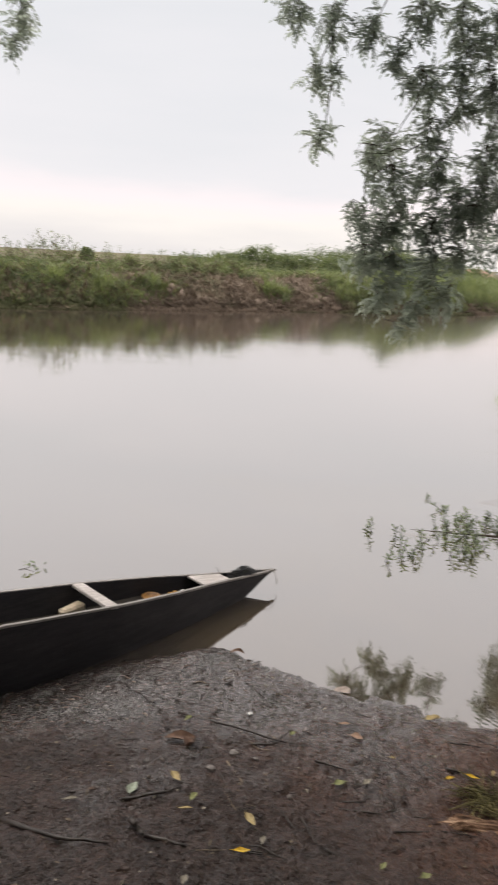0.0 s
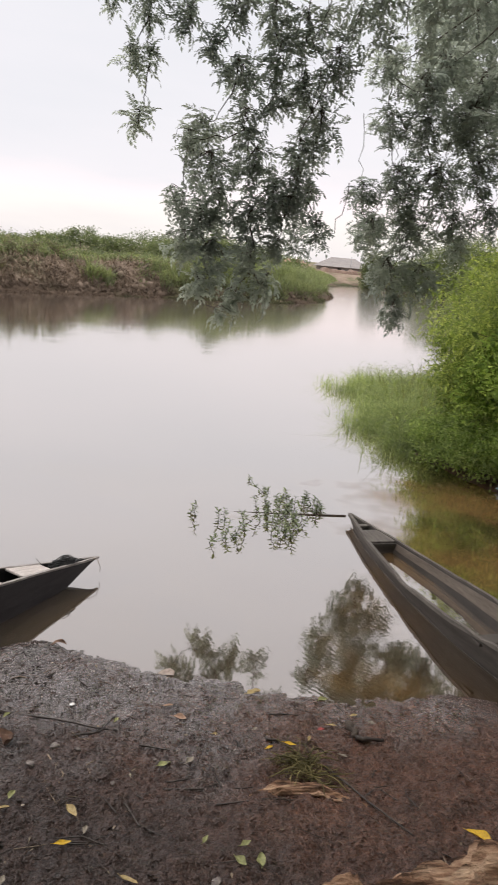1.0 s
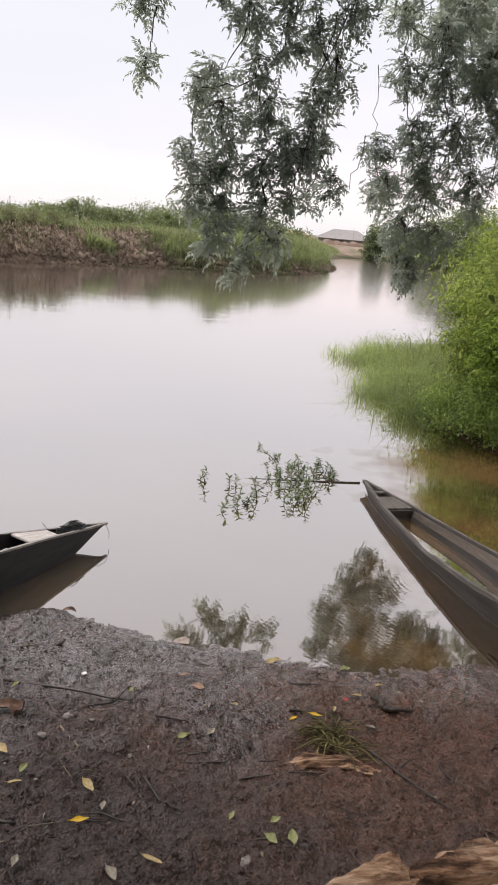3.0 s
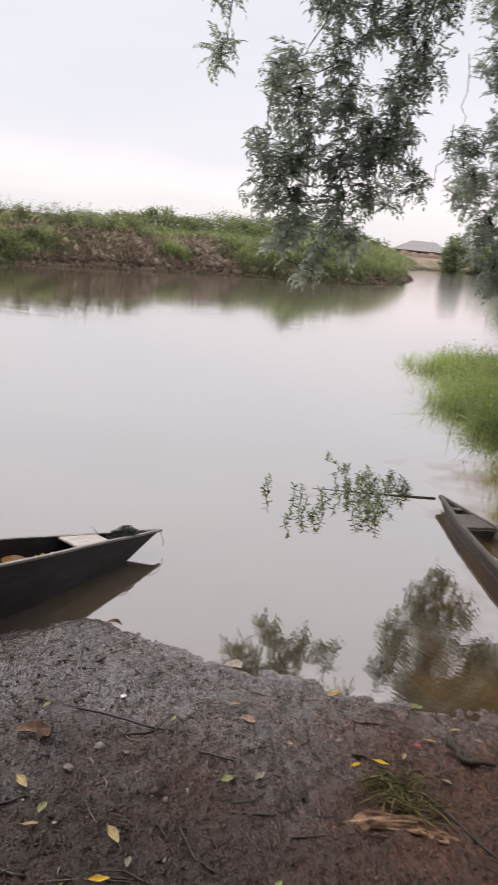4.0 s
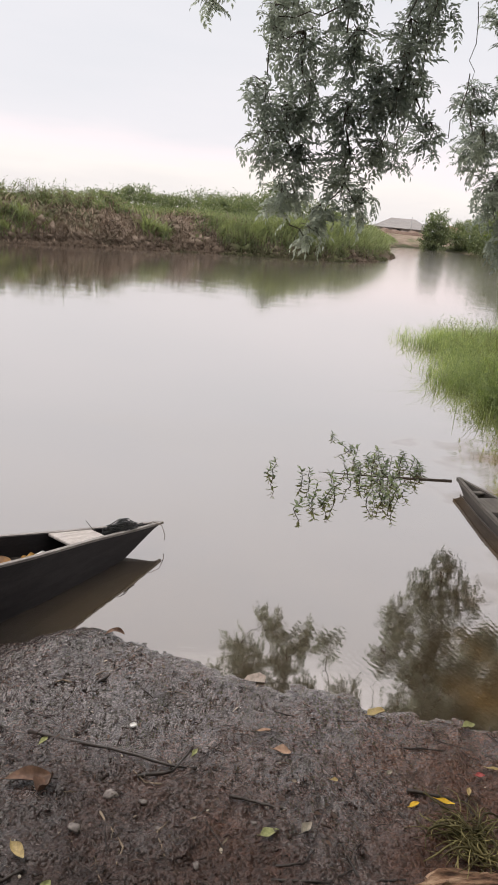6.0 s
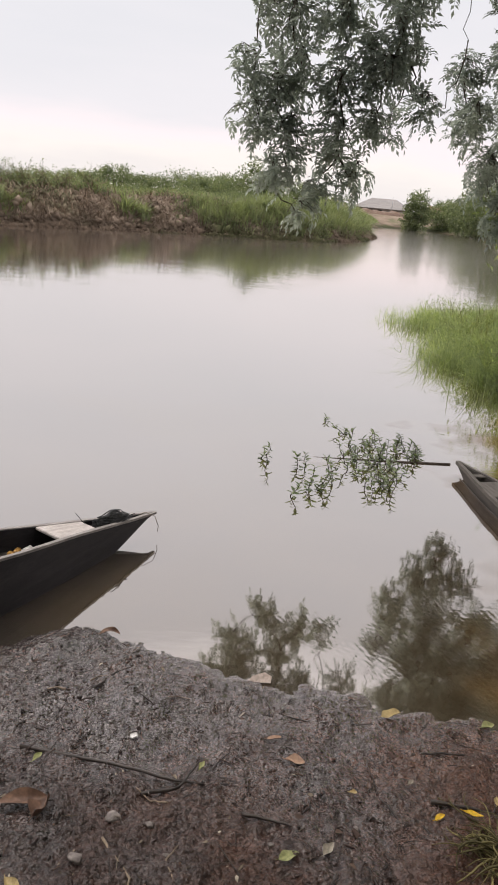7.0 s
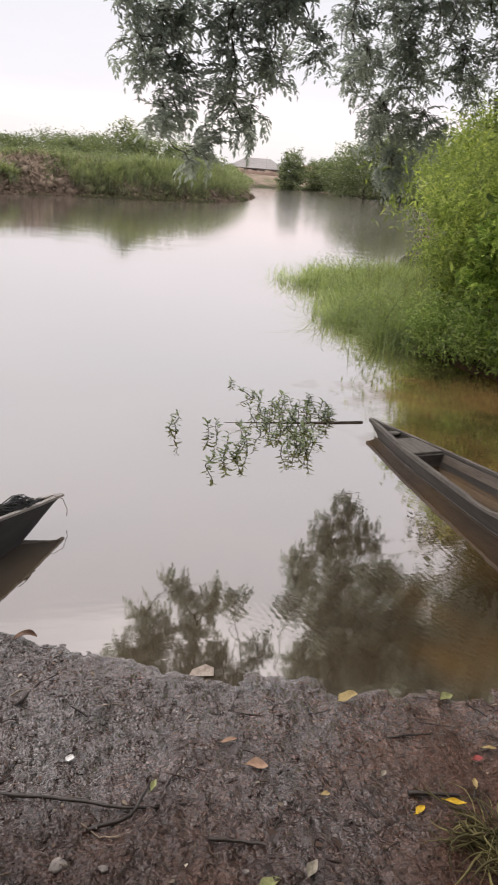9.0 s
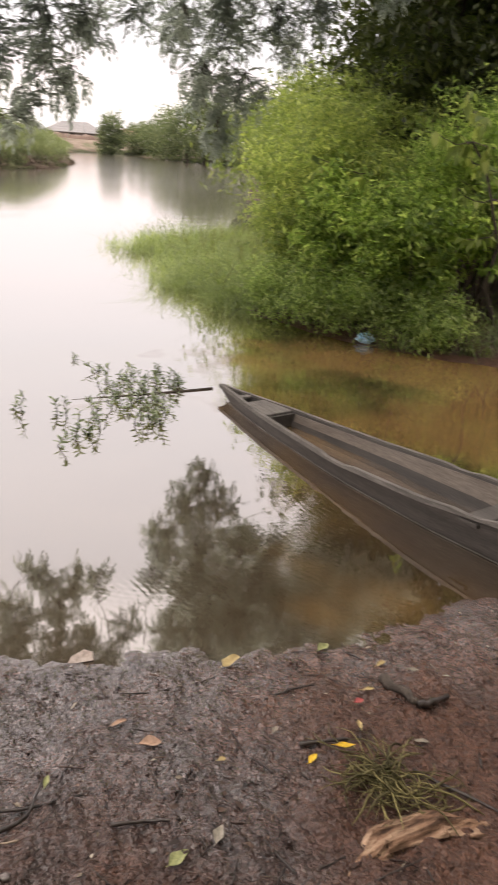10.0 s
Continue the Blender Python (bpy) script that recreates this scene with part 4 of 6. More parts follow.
def in_patch(rng, count, corners):
    """Random places inside a four-cornered patch of ground."""
    a, b, c, d = (np.array(p, float) for p in corners)
    u, v = rng.uniform(0, 1, (count, 1)), rng.uniform(0, 1, (count, 1))
    return (a * (1 - u) + b * u) * (1 - v) + (d * (1 - u) + c * u) * v


rng = np.random.RandomState(50)
tuft = in_patch(rng, 230, [(3.5, 9.0), (4.9, 8.6), (6.6, 14.4), (4.5, 15.3)])
tuft += rng.normal(0, 0.3, tuft.shape)
marsh = np.repeat(tuft, 80, 0) + rng.normal(0, 0.13, (230 * 80, 2))
reeds("reed_bed", marsh, 0.36, 0.008, REED_LEAF, "dense green water grass standing in the shallows", "reeds", 51, (0.5, 1.2, 2.0))
tall = np.repeat(in_patch(rng, 60, [(3.6, 9.3), (5.0, 8.9), (6.6, 14.2), (4.7, 15.0)]), 9, 0)
reeds("sedge", tall + rng.normal(0, 0.05, tall.shape), 0.62, 0.012, SEDGE_LEAF, "taller arching olive sedge among the water grass", "reeds", 52, (0.5, 0.9, 1.4))
for i, (x, y, rx, ry, hh) in enumerate([(3.75, 9.3, 0.35, 0.4, 0.34), (4.0, 10.4, 0.5, 0.6, 0.40), (4.4, 12.0, 0.6, 0.8, 0.42), (4.9, 13.8, 0.7, 0.8, 0.45), (5.0, 9.6, 0.5, 0.5, 0.55)]):
    shrub((x, y), (rx, ry), hh, 55, 40, 0.055, 0.011, REED_LEAF, "low leafy weeds growing through the water grass", 0.09, "weeds", 5, 80 + i, "weeds")
edge = in_patch(rng, 1500, [(4.25, 7.35), (5.2, 6.35), (7.0, 6.3), (6.2, 7.4)])
edge = edge[~in_river(edge[:, 0], edge[:, 1])]
reeds("dead_grass", edge, 0.22, 0.010, DRY_STEM, "dry brown stems and roots along the foot of the bushes", "dead grass", 53, (0.8, 1.4, 2.0))
trail = in_patch(rng, 900, [(4.2, 7.2), (5.1, 6.5), (6.6, 6.5), (6.0, 7.4)])
reeds("trailing_grass", trail, 0.3, 0.010, REED_LEAF, "green grass hanging over the bank into the water", "grass", 54, (1.0, 1.6, 2.2))
# ---- the far bank ----
def shore_walk(line, rng, count, first, last, inland, power=1.3):
    """Random places behind a stretch of shore, up to so far inland (to the left of its run)."""
    pts = line[first:last]
    length = np.linalg.norm(np.diff(pts, axis=0), axis=1)
    seg = rng.choice(len(length), count, p=length / length.sum())
    d = pts[seg + 1] - pts[seg]
    side = np.stack([-d[:, 1], d[:, 0]], 1) / np.linalg.norm(d, axis=1)[:, None]
    return pts[seg] + d * rng.uniform(0, 1, (count, 1)) + side * (0.15 + inland * rng.uniform(0, 1, (count, 1)) ** power)


def lump(rng):
    """An uneven clod: a dented eight-faced stone shape."""
    v = np.array([(1, 0, 0), (-1, 0, 0), (0, 1, 0), (0, -1, 0), (0, 0, 1), (0, 0, -1)], float) * rng.uniform(0.35, 0.65, (6, 1)) + rng.normal(0, 0.08, (6, 3))
    return v, np.array([(0, 2, 4), (2, 1, 4), (1, 3, 4), (3, 0, 4), (2, 0, 5), (1, 2, 5), (3, 1, 5), (0, 3, 5)])


def bank_plants():
    rng = np.random.RandomState(60)
    tufts = shore_walk(FAR_SHORE, rng, 6200, 2, 14, 8.0, 1.7)
    d = line_distance(tufts[:, 0], tufts[:, 1], FAR_SHORE)
    patchy = value_noise(tufts[:, 0], tufts[:, 1], 2.6, 61) + 0.6 * value_noise(tufts[:, 0], tufts[:, 1], 0.9, 63)
    green_end = np.clip((tufts[:, 0] - 1.0) / 3, 0, 1)
    keep = (patchy + green_end + 0.35 * np.clip(-9 - tufts[:, 0], 0, 2) > 0.28) | (d > 2.4)
    tufts = tufts[keep]
    blades = np.repeat(tufts, 9, 0) + rng.normal(0, 0.15, (len(tufts) * 9, 2))
    blades = blades[~in_river(blades[:, 0], blades[:, 1])]
    reeds("bank_grass", blades, 0.3, 0.04, HAZY_GRASS, "green grass and weeds grown over the far bank", "grass", 62, (0.3, 0.7, 1.1))
    straw = shore_walk(FAR_SHORE, rng, 7000, 2, 10, 2.2, 1.0)
    straw = straw[(straw[:, 0] < 3) & ~in_river(straw[:, 0], straw[:, 1])]
    reeds("bank_straw", straw, 0.4, 0.04, DRY_STEM, "dry brown straw and roots on the bare far bank", "dead grass", 64, (0.8, 1.2, 1.6))
    low = shore_walk(FAR_SHORE, rng, 5000, 2, 12, 0.75, 1.0)
    low = np.concatenate([low[~in_river(low[:, 0], low[:, 1])], low[::2] + (0.25, -0.35)])
    reeds("bank_roots", low, 0.3, 0.035, DRY_STEM, "dry roots and straw hanging over the foot of the far bank", "dead grass", 66, (0.9, 1.3, 1.8))
    spots = shore_walk(FAR_SHORE, rng, 1500, 2, 12, 1.0, 1.2)
    green = np.repeat(spots[value_noise(spots[:, 0], spots[:, 1], 1.7, 69) > 0.15], 14, 0)
    green = green + rng.normal(0, 0.16, green.shape)
    green = green[~in_river(green[:, 0], green[:, 1])]
    reeds("bank_weeds", green, 0.28, 0.04, HAZY_GRASS, "green weeds creeping down the far bank to the water", "weeds", 67, (0.6, 1.0, 1.5))
    lumps = np.concatenate([shore_walk(FAR_SHORE, rng, 9000, 2, 13, 1.6, 1.1), shore_walk(FAR_SHORE, rng, 5000, 2, 13, 0.9, 1.0) + (0.45, -0.6)])
    k = len(lumps)
    where = np.column_stack([lumps, np.maximum(ground_height(lumps[:, 0], lumps[:, 1], False), 0.0)])
    size = (rng.gamma(1.6, 0.06, k) + 0.05)[:, None] * rng.uniform(0.6, 1.4, (k, 3))
    tagged(scatter("bank_clods", [lump(rng) for _ in range(6)], where, turns(rng.uniform(0, 6.3, k), rng.normal(0, 0.5, k), rng.normal(0, 0.5, k)), size, SOIL), "crumbling brown clods on the slope of the far bank", "earth", kind="stuff")
    # low leafy scrub along the crest and in patches down the slope
    scrub = shore_walk(FAR_SHORE, rng, 900, 2, 12, 5.5, 1.0)
    back = line_distance(scrub[:, 0], scrub[:, 1], FAR_SHORE)
    patch = value_noise(scrub[:, 0], scrub[:, 1], 2.1, 71) + 0.5 * np.clip((scrub[:, 0] - 2.0) / 3, 0, 1) + 0.4 * np.clip((-8.5 - scrub[:, 0]) / 2, 0, 1)
    scrub = scrub[((back > 1.9) | (patch > 0.45)) & ~in_river(scrub[:, 0], scrub[:, 1])]
    tall = rng.uniform(0.18, 0.5, len(scrub))
    foot = ground_height(scrub[:, 0], scrub[:, 1], False)
    leafed = np.repeat(np.column_stack([scrub, foot + tall * 0.45]), 70, 0) + rng.normal(0, 1, (len(scrub) * 70, 3)) * np.repeat(np.column_stack([tall * 0.6, tall * 0.6, tall * 0.4]), 70, 0)
    leafed[:, 2] = np.maximum(leafed[:, 2], np.repeat(foot, 70))
    tagged(scatter("bank_scrub", [sliver(0.13, 0.06), sliver(0.1, 0.045)], leafed, any_turn(rng, len(leafed), 0.2, 0.7), rng.uniform(0.7, 1.3, len(leafed)), HAZY_LEAF), "low leafy green scrub on the crest of the far bank", "scrub", kind="stuff")
    fringe = shore_walk(FAR_SHORE, rng, 9000, 7, 12, 1.3, 1.0)
    reeds("bank_reeds", fringe, 0.75, 0.03, HAZY_GRASS, "fresh green reeds along the point of the far bank", "reeds", 65, (0.3, 0.6, 1.0))


bank_plants()


def weed_clump(at, size, count, mat, label, seed, category="weeds"):
    """A fountain of long blades."""
    rng = np.random.RandomState(seed)
    p = np.array(at) + rng.normal(0, size * 0.25, (count, 2))
    ob = reeds("weed_clump", p, size, size * 0.05, mat, label, category, seed, (0.5, 0.9, 1.2))
    return ob


for i, (x, y, s) in enumerate([(-2.6, 36.3, 0.8), (-1.9, 36.6, 0.7), (-11.0, 30.6, 0.8), (-9.4, 31.6, 0.8), (-7.5, 33.0, 0.7), (4.2, 40.6, 1.0), (2.6, 39.6, 0.9)]):
    weed_clump((x, y), s, 160, HAZY_GRASS, "tall green weeds on the slope of the far bank", 80 + i)


def brush(at, height, spread, seed):
    """A thin, half-bare shrub of upright twigs with sparse leaves."""
    rng = np.random.RandomState(seed)
    z = float(ground_height(np.array([at[0]]), np.array([at[1]]), False)[0])
    ob = empty("brush", pose(at[0], at[1], z - 0.05), "sparse twiggy shrub on the crest of the far bank", "shrub", "twiggy shrubs on the bank")
    lines, tips = [], []
    for _ in range(9):
        top = np.array([rng.normal(0, spread), rng.normal(0, spread * 0.6), height * rng.uniform(0.55, 1.0)])
        line = wander(rng, (0, 0, 0), top, 5, -0.08, 0.05)
        lines.append((line, np.linspace(0.016, 0.006, 6)))
        for q in line[2:]:
            for _ in range(3):
                e = np.array(q) + rng.normal(0, 0.17, 3) + (0, 0, 0.1)
                lines.append((wander(rng, q, e, 2, 0, 0.01), np.linspace(0.008, 0.004, 3)))
                tips += [e + rng.normal(0, 0.06, 3) for _ in range(5)]
    tubes("twig", lines, DRY_STEM, ob, 4)
    tips = np.array(tips)
    tagged(scatter("leaves", [leaflet(0.12, 0.04, 0.2), leaflet(0.09, 0.035, 0.1)], tips, any_turn(rng, len(tips)), rng.uniform(0.7, 1.2, len(tips)), HAZY_GRASS, ob), kind="stuff")
    return ob


for i, (x, y, h, w) in enumerate([(-12.3, 33.2, 1.35, 0.5), (-11.6, 33.6, 1.0, 0.4), (-9.6, 34.4, 0.8, 0.45), (-8.7, 34.6, 0.75, 0.4), (-7.8, 35.0, 0.8, 0.5), (-7.0, 35.4, 0.7, 0.4), (-6.2, 36.0, 0.75, 0.45), (-5.4, 36.6, 0.65, 0.4), (-13.4, 32.5, 0.9, 0.5), (-4.4, 37.4, 0.6, 0.35)]):
    brush((x, y), h, w, 100 + i)


def far_tree(at, height, radius, seed, mat=HAZY_LEAF, label="round-crowned green tree on the flat land beyond the river", low=0.35, category="tree", name="tree", leaf=0.3, clumps=110, base=None):
    rng = np.random.RandomState(seed)
    z = float(ground_height(np.array([at[0]]), np.array([at[1]]), False)[0]) if base is None else base
    ob = empty(name, pose(at[0], at[1], z - 0.1), label, category)
    top = height * (1 - (1 - low) * 0.45)
    stem = wander(rng, (0, 0, 0), (rng.normal(0, 0.1 * radius), 0, top), 4, 0, 0.03 * radius)
    tubes("trunk", [(stem, np.linspace(0.055, 0.02, 5) * height * 0.6)] + [(wander(rng, stem[2], (math.cos(a) * radius * 0.6, math.sin(a) * radius * 0.6, height * rng.uniform(0.5, 0.8)), 3, -0.05, 0.04), np.linspace(0.02, 0.008, 4) * height * 0.6) for a in (0.4, 2.3, 4.4)], BARK, ob, 6)
    where = leaf_cloud(rng, (0, 0, height * (1 + low) / 2), (radius, radius, height * (1 - low) / 2), clumps, 22, radius * 0.13)
    where[:, 2] = np.abs(where[:, 2])
    tagged(scatter("crown", [sliver(leaf, leaf * 0.5), sliver(leaf * 0.7, leaf * 0.4)], where, any_turn(rng, len(where), 0.3, 0.7), rng.uniform(0.6, 1.2, len(where)), mat, ob), kind="stuff")
    return ob


def polar(azimuth, distance):
    return (0.2 + distance * math.sin(radians(azimuth)), 0.3 + distance * math.cos(radians(azimuth)))


# single trees and bushes on the plain: azimuth, distance, height, radius; the first, small one stands for a low pale
# round shape that is no tree
for i, (az, dist, hh, r) in enumerate([(-17.9, 62, 1.15, 0.5), (-5.4, 82, 2.6, 1.9), (-8.0, 80, 1.7, 2.0), (-10.5, 78, 1.4, 1.8), (-2.6, 80, 1.9, 2.2), (-0.6, 80, 2.4, 2.4), (1.2, 78, 2.5, 2.4), (3.0, 76, 2.4, 2.4),
                                       (4.2, 52, 2.5, 1.25), (5.2, 50, 1.9, 1.2), (6.4, 54, 1.8, 1.5), (8.0, 60, 1.7, 1.6), (-3.9, 80, 1.8, 1.8), (-6.8, 81, 1.8, 1.7), (0.3, 72, 2.0, 1.8), (2.1, 72, 2.1, 1.9), (9.6, 66, 1.5, 1.6)]):
    far_tree(polar(az, dist), hh, r, 120 + i, low=0.0 if hh < 2 or i > 6 else 0.15, name="tree", leaf=0.26 if dist > 60 else 0.2)
# the right-hand shore, going away
for i, (az, dist, hh, r) in enumerate([(16.0, 85.5, 4.4, 1.35), (18.2, 88, 3.0, 2.2), (19.6, 80, 4.0, 2.4), (21.2, 76, 5.4, 2.8), (22.4, 74, 6.2, 2.8), (23.6, 72, 5.4, 2.6), (25.0, 70, 5.6, 3.0), (27.2, 62, 5.2, 2.8), (29.5, 52, 5.5, 2.8), (32, 44, 5.5, 2.6), (35, 36, 5.0, 2.4), (38, 30, 5.0, 2.3)]):
    far_tree(polar(az, dist), hh, r, 150 + i, label="green tree on the grown-over near bank upstream", low=0.03, leaf=0.3, clumps=240)


ROOF = simple("sheet_roof", (0.13, 0.12, 0.115), (0.19, 0.175, 0.168), 0.6, 0.6, 0.3, 0.02, (1, 12, 1), 2.0)
RED_ROOF = simple("rusty_roof", (0.26, 0.14, 0.10), (0.38, 0.22, 0.16), 0.6, 0.7, 0.3, 0.02, (1, 12, 1), 2.0)
PLASTER = simple("grey_plaster", (0.26, 0.23, 0.22), (0.38, 0.34, 0.32), 0.8, 0.9, 0.3, 0.02, None, 6.0)
DARK_GAP = simple("dark_opening", (0.02, 0.02, 0.02), (0.04, 0.04, 0.04), 2, 0.9, 0.1, 0.01)
RED_EARTH = simple("red_earth", (0.115, 0.074, 0.054), (0.175, 0.118, 0.088), 0.7, 0.95, 0.7, 0.1, (1, 1, 3), 5.0)
METAL = simple("grey_metal", (0.25, 0.25, 0.26), (0.38, 0.38, 0.39), 4, 0.5, 0.2, 0.002)


def farm_house(at, width, depth, wall_h, roof_h, turn, roof, label):
    z = float(ground_height(np.array([at[0]]), np.array([at[1]]), False)[0]) - 0.1
    ob = empty("house", pose(at[0], at[1], z, 0, 0, turn), label, "house")
    bm = bmesh.new()
    bmesh.ops.create_cube(bm, size=1.0, matrix=pose(0, 0, wall_h / 2) @ Matrix.Diagonal((width, depth, wall_h, 1)))
    part("wall", bm, PLASTER, ob)
    w, d = width / 2 + 0.4, depth / 2 + 0.4
    top = wall_h + roof_h
    v = [(-w, -d, wall_h - 0.05), (w, -d, wall_h - 0.05), (w, d, wall_h - 0.05), (-w, d, wall_h - 0.05), (-w * 0.45, 0, top), (w * 0.45, 0, top)]
    v += [(a, b, c + 0.06) for a, b, c in v]
    f = [(6, 7, 11, 10), (8, 9, 10, 11), (7, 8, 11), (9, 6, 10), (0, 1, 2, 3), (0, 6, 7, 1), (1, 7, 8, 2), (2, 8, 9, 3), (3, 9, 6, 0)]
    f = [q for q in f if q != (0, 1, 2, 3)] + [(3, 2, 1, 0)]
    mesh_object("roof", v, f, roof, ob)
    for x in (-width * 0.28, width * 0.25):
        board("window", (0.6, 0.06, 0.3), (x, -depth / 2 - 0.02, wall_h * 0.5), DARK_GAP, ob)
    board("door", (0.6, 0.06, 0.55), (0, -depth / 2 - 0.02, 0.28), DARK_GAP, ob)
    return ob


farm_house((25.7, 105), 6.4, 5, 0.72, 1.2, -22, ROOF, "low grey house with a pale sheet-metal roof behind the bank")
farm_house((18.6, 104), 4.0, 4, 0.6, 0.75, -8, RED_ROOF, "small house with a dull red roof beyond the bank")
farm_house((30.6, 98), 2.6, 3, 1.0, 0.65, 0, RED_ROOF, "small hut with a rusty roof beyond the bushes")
farm_house((33.6, 99), 2.8, 3, 0.9, 0.4, 0, RED_ROOF, "low hut with a flat rusty roof beyond the bushes")


def earth_wall():
    """The bare red cutting that closes the river's far reach."""
    rng = np.random.RandomState(170)
    v, f = [], []
    n = 40
    for i in range(n + 1):
        u = i / n
        x, y = 13.6 + 13.5 * u, 83.5 + 5.5 * u + 2.5 * math.sin(u * 3)
        top = 1.55 + 0.25 * rng.normal(0, 0.4)
        v += [(x, y, -0.3), (x + rng.normal(0, 0.1), y + 0.9, 0.75), (x + rng.normal(0, 0.1), y + 1.6, top), (x, y + 4.5, top + 0.1), (x, y + 4.5, -0.3)]
    for i in range(n):
        for k in range(4):
            f.append((i * 5 + k, i * 5 + 5 + k, i * 5 + 6 + k, i * 5 + 1 + k))
    ob = mesh_object("earth_cutting", v, f, RED_EARTH, None, True)
    return tagged(ob, "bare red earth bank closing the far reach of the river", "earth bank", kind="structure")


earth_wall()
pole = empty("pole", pose(25.6, 100, 1.2), "thin grey pole standing beside the far house", "pole")
tubes("shaft", [([(0, 0, 0), (0, 0, 2.2)], [0.04, 0.03])], METAL, pole, 8)


# ---- the drifting branch ----
def drifting_branch():
    rng = np.random.RandomState(200)
    ob = empty("drifting_branch", pose(1.5, 6.3, 0), "leafy green branch drifting in the still water", "branch")
    tubes("stick", [([(-0.35, 0.06, -0.004), (0.1, 0.05, 0.0), (0.45, 0.05, 0.002), (0.72, 0.06, 0.004)], [0.006, 0.008, 0.010, 0.009])], BARK, ob, 8)
    roots = in_patch(rng, 58, [(0.98, 5.65), (1.6, 5.75), (2.05, 6.55), (1.6, 7.15)]).tolist()
    roots += [(0.74, 6.28), (0.78, 6.2), (0.87, 5.55), (0.94, 5.62), (1.0, 6.05), (1.03, 6.0), (1.42, 7.35)]
    shoots, places, tilt, yaw = [], [], [], []
    for x, y in roots:
        base = np.array([x - 1.5, y - 6.3, -0.02])
        top = base + np.array([rng.normal(0, 0.06), rng.normal(0, 0.06), rng.uniform(0.05, 0.17)])
        line = wander(rng, base, top, 4, 0, 0.006)
        shoots.append((line, np.linspace(0.004, 0.002, 5)))
        for k in range(15):
            u = (k + 1) / 15
            p = base * (1 - u) + top * u
            places.append(p)
            yaw.append(k * 2.4 + rng.normal(0, 0.3))
            tilt.append(-0.75 * u + rng.normal(0.1, 0.3))
    tagged(tubes("shoot", shoots, BARK, ob, 5), kind="stuff")
    n = len(places)
    tagged(scatter("leaves", [leaflet(0.052, 0.0195, 0.15), leaflet(0.044, 0.018, 0.3)], np.array(places), turns(np.array(yaw), np.array(tilt), rng.normal(0, 0.3, n)), rng.uniform(0.7, 1.2, n), FLOAT_LEAF, ob), kind="stuff")
    return ob


drifting_branch()


def sprig(at, seed):
    """A few small leaves afloat on a thin stalk."""
    rng = np.random.RandomState(seed)
    ob = empty("floating_sprig", pose(at[0], at[1], 0.0), "small broken sprig of green leaves afloat beyond the canoe", "sprig")
    tubes("stalk", [([(-0.07, -0.03, 0.002), (-0.02, 0.0, 0.006), (0.03, 0.02, 0.03)], [0.0025, 0.002, 0.0015])], BARK, ob, 5)
    k = 9
    tagged(scatter("leaves", [leaflet(0.06, 0.022, 0.2)], np.column_stack([rng.normal(0.02, 0.04, k), rng.normal(0, 0.05, k), rng.uniform(0.005, 0.05, k)]), any_turn(rng, k, -0.3), rng.uniform(0.6, 1.1, k), FLOAT_LEAF, ob), kind="stuff")
    return ob


sprig((-1.80, 4.77), 205)


# ---- on the mud ----
def soil_at(x, y):
    return float(ground_height(np.array([x]), np.array([y]))[0])


YELLOW = simple("yellow_leaf", (0.34, 0.245, 0.095), (0.50, 0.39, 0.19), 30, 0.55, 0.3, 0.002, None, 150)
BRIGHT_YELLOW = simple("bright_yellow_leaf", (0.60, 0.36, 0.015), (0.74, 0.50, 0.03), 30, 0.5, 0.3, 0.002, None, 150)
PINK_LEAF = simple("pinkish_leaf", (0.315, 0.188, 0.120), (0.465, 0.315, 0.225), 30, 0.7, 0.3, 0.002, None, 150)
PALE_LEAF = simple("pale_dead_leaf", (0.204, 0.174, 0.132), (0.336, 0.300, 0.240), 30, 0.7, 0.3, 0.002, None, 150)
GREENISH = simple("greenish_leaf", (0.196, 0.210, 0.070), (0.336, 0.336, 0.154), 30, 0.6, 0.3, 0.002, None, 150)
SILVER_LEAF = simple("grey_green_leaf", (0.270, 0.300, 0.225), (0.413, 0.450, 0.352), 30, 0.6, 0.3, 0.002, None, 150)
BROWN_LEAF = simple("brown_leaf", (0.085, 0.045, 0.030), (0.26, 0.15, 0.098), 26, 0.6, 0.4, 0.003, None, 90)
RED_LEAF = simple("red_leaf", (0.30, 0.05, 0.05), (0.45, 0.10, 0.08), 30, 0.6, 0.3, 0.002, None, 150)
PAPER = simple("soiled_card", (0.294, 0.231, 0.196), (0.462, 0.385, 0.336), 12, 0.75, 0.3, 0.002, None, 90)
WHITE = simple("white_scrap", (0.72, 0.70, 0.68), (0.85, 0.84, 0.82), 20, 0.5, 0.2, 0.001)
PEBBLE = simple("pebble", (0.12, 0.098, 0.088), (0.27, 0.235, 0.215), 60, 0.6, 0.4, 0.003)
STICK = simple("wet_stick", (0.018, 0.013, 0.011), (0.055, 0.04, 0.032), 20, 0.45, 0.6, 0.003, (1, 1, 1), 90)
PALE_STICK = simple("dry_stick", (0.16, 0.12, 0.085), (0.30, 0.23, 0.165), 20, 0.8, 0.5, 0.003, (1, 1, 1), 90)
BLUE_PLASTIC = simple("blue_plastic", (0.20, 0.52, 0.80), (0.72, 0.84, 0.92), 9, 0.3, 0.5, 0.01)
LITTER_DARK = leafy("dark_litter", (0.024, 0.015, 0.013), (0.055, 0.035, 0.029), (0.16, 0.105, 0.082), 0.6, 0.0, 0.25)
LITTER_PALE = leafy("pale_litter", (0.12, 0.09, 0.06), (0.24, 0.19, 0.14), (0.46, 0.40, 0.33), 0.6, 0.0, 0.4)
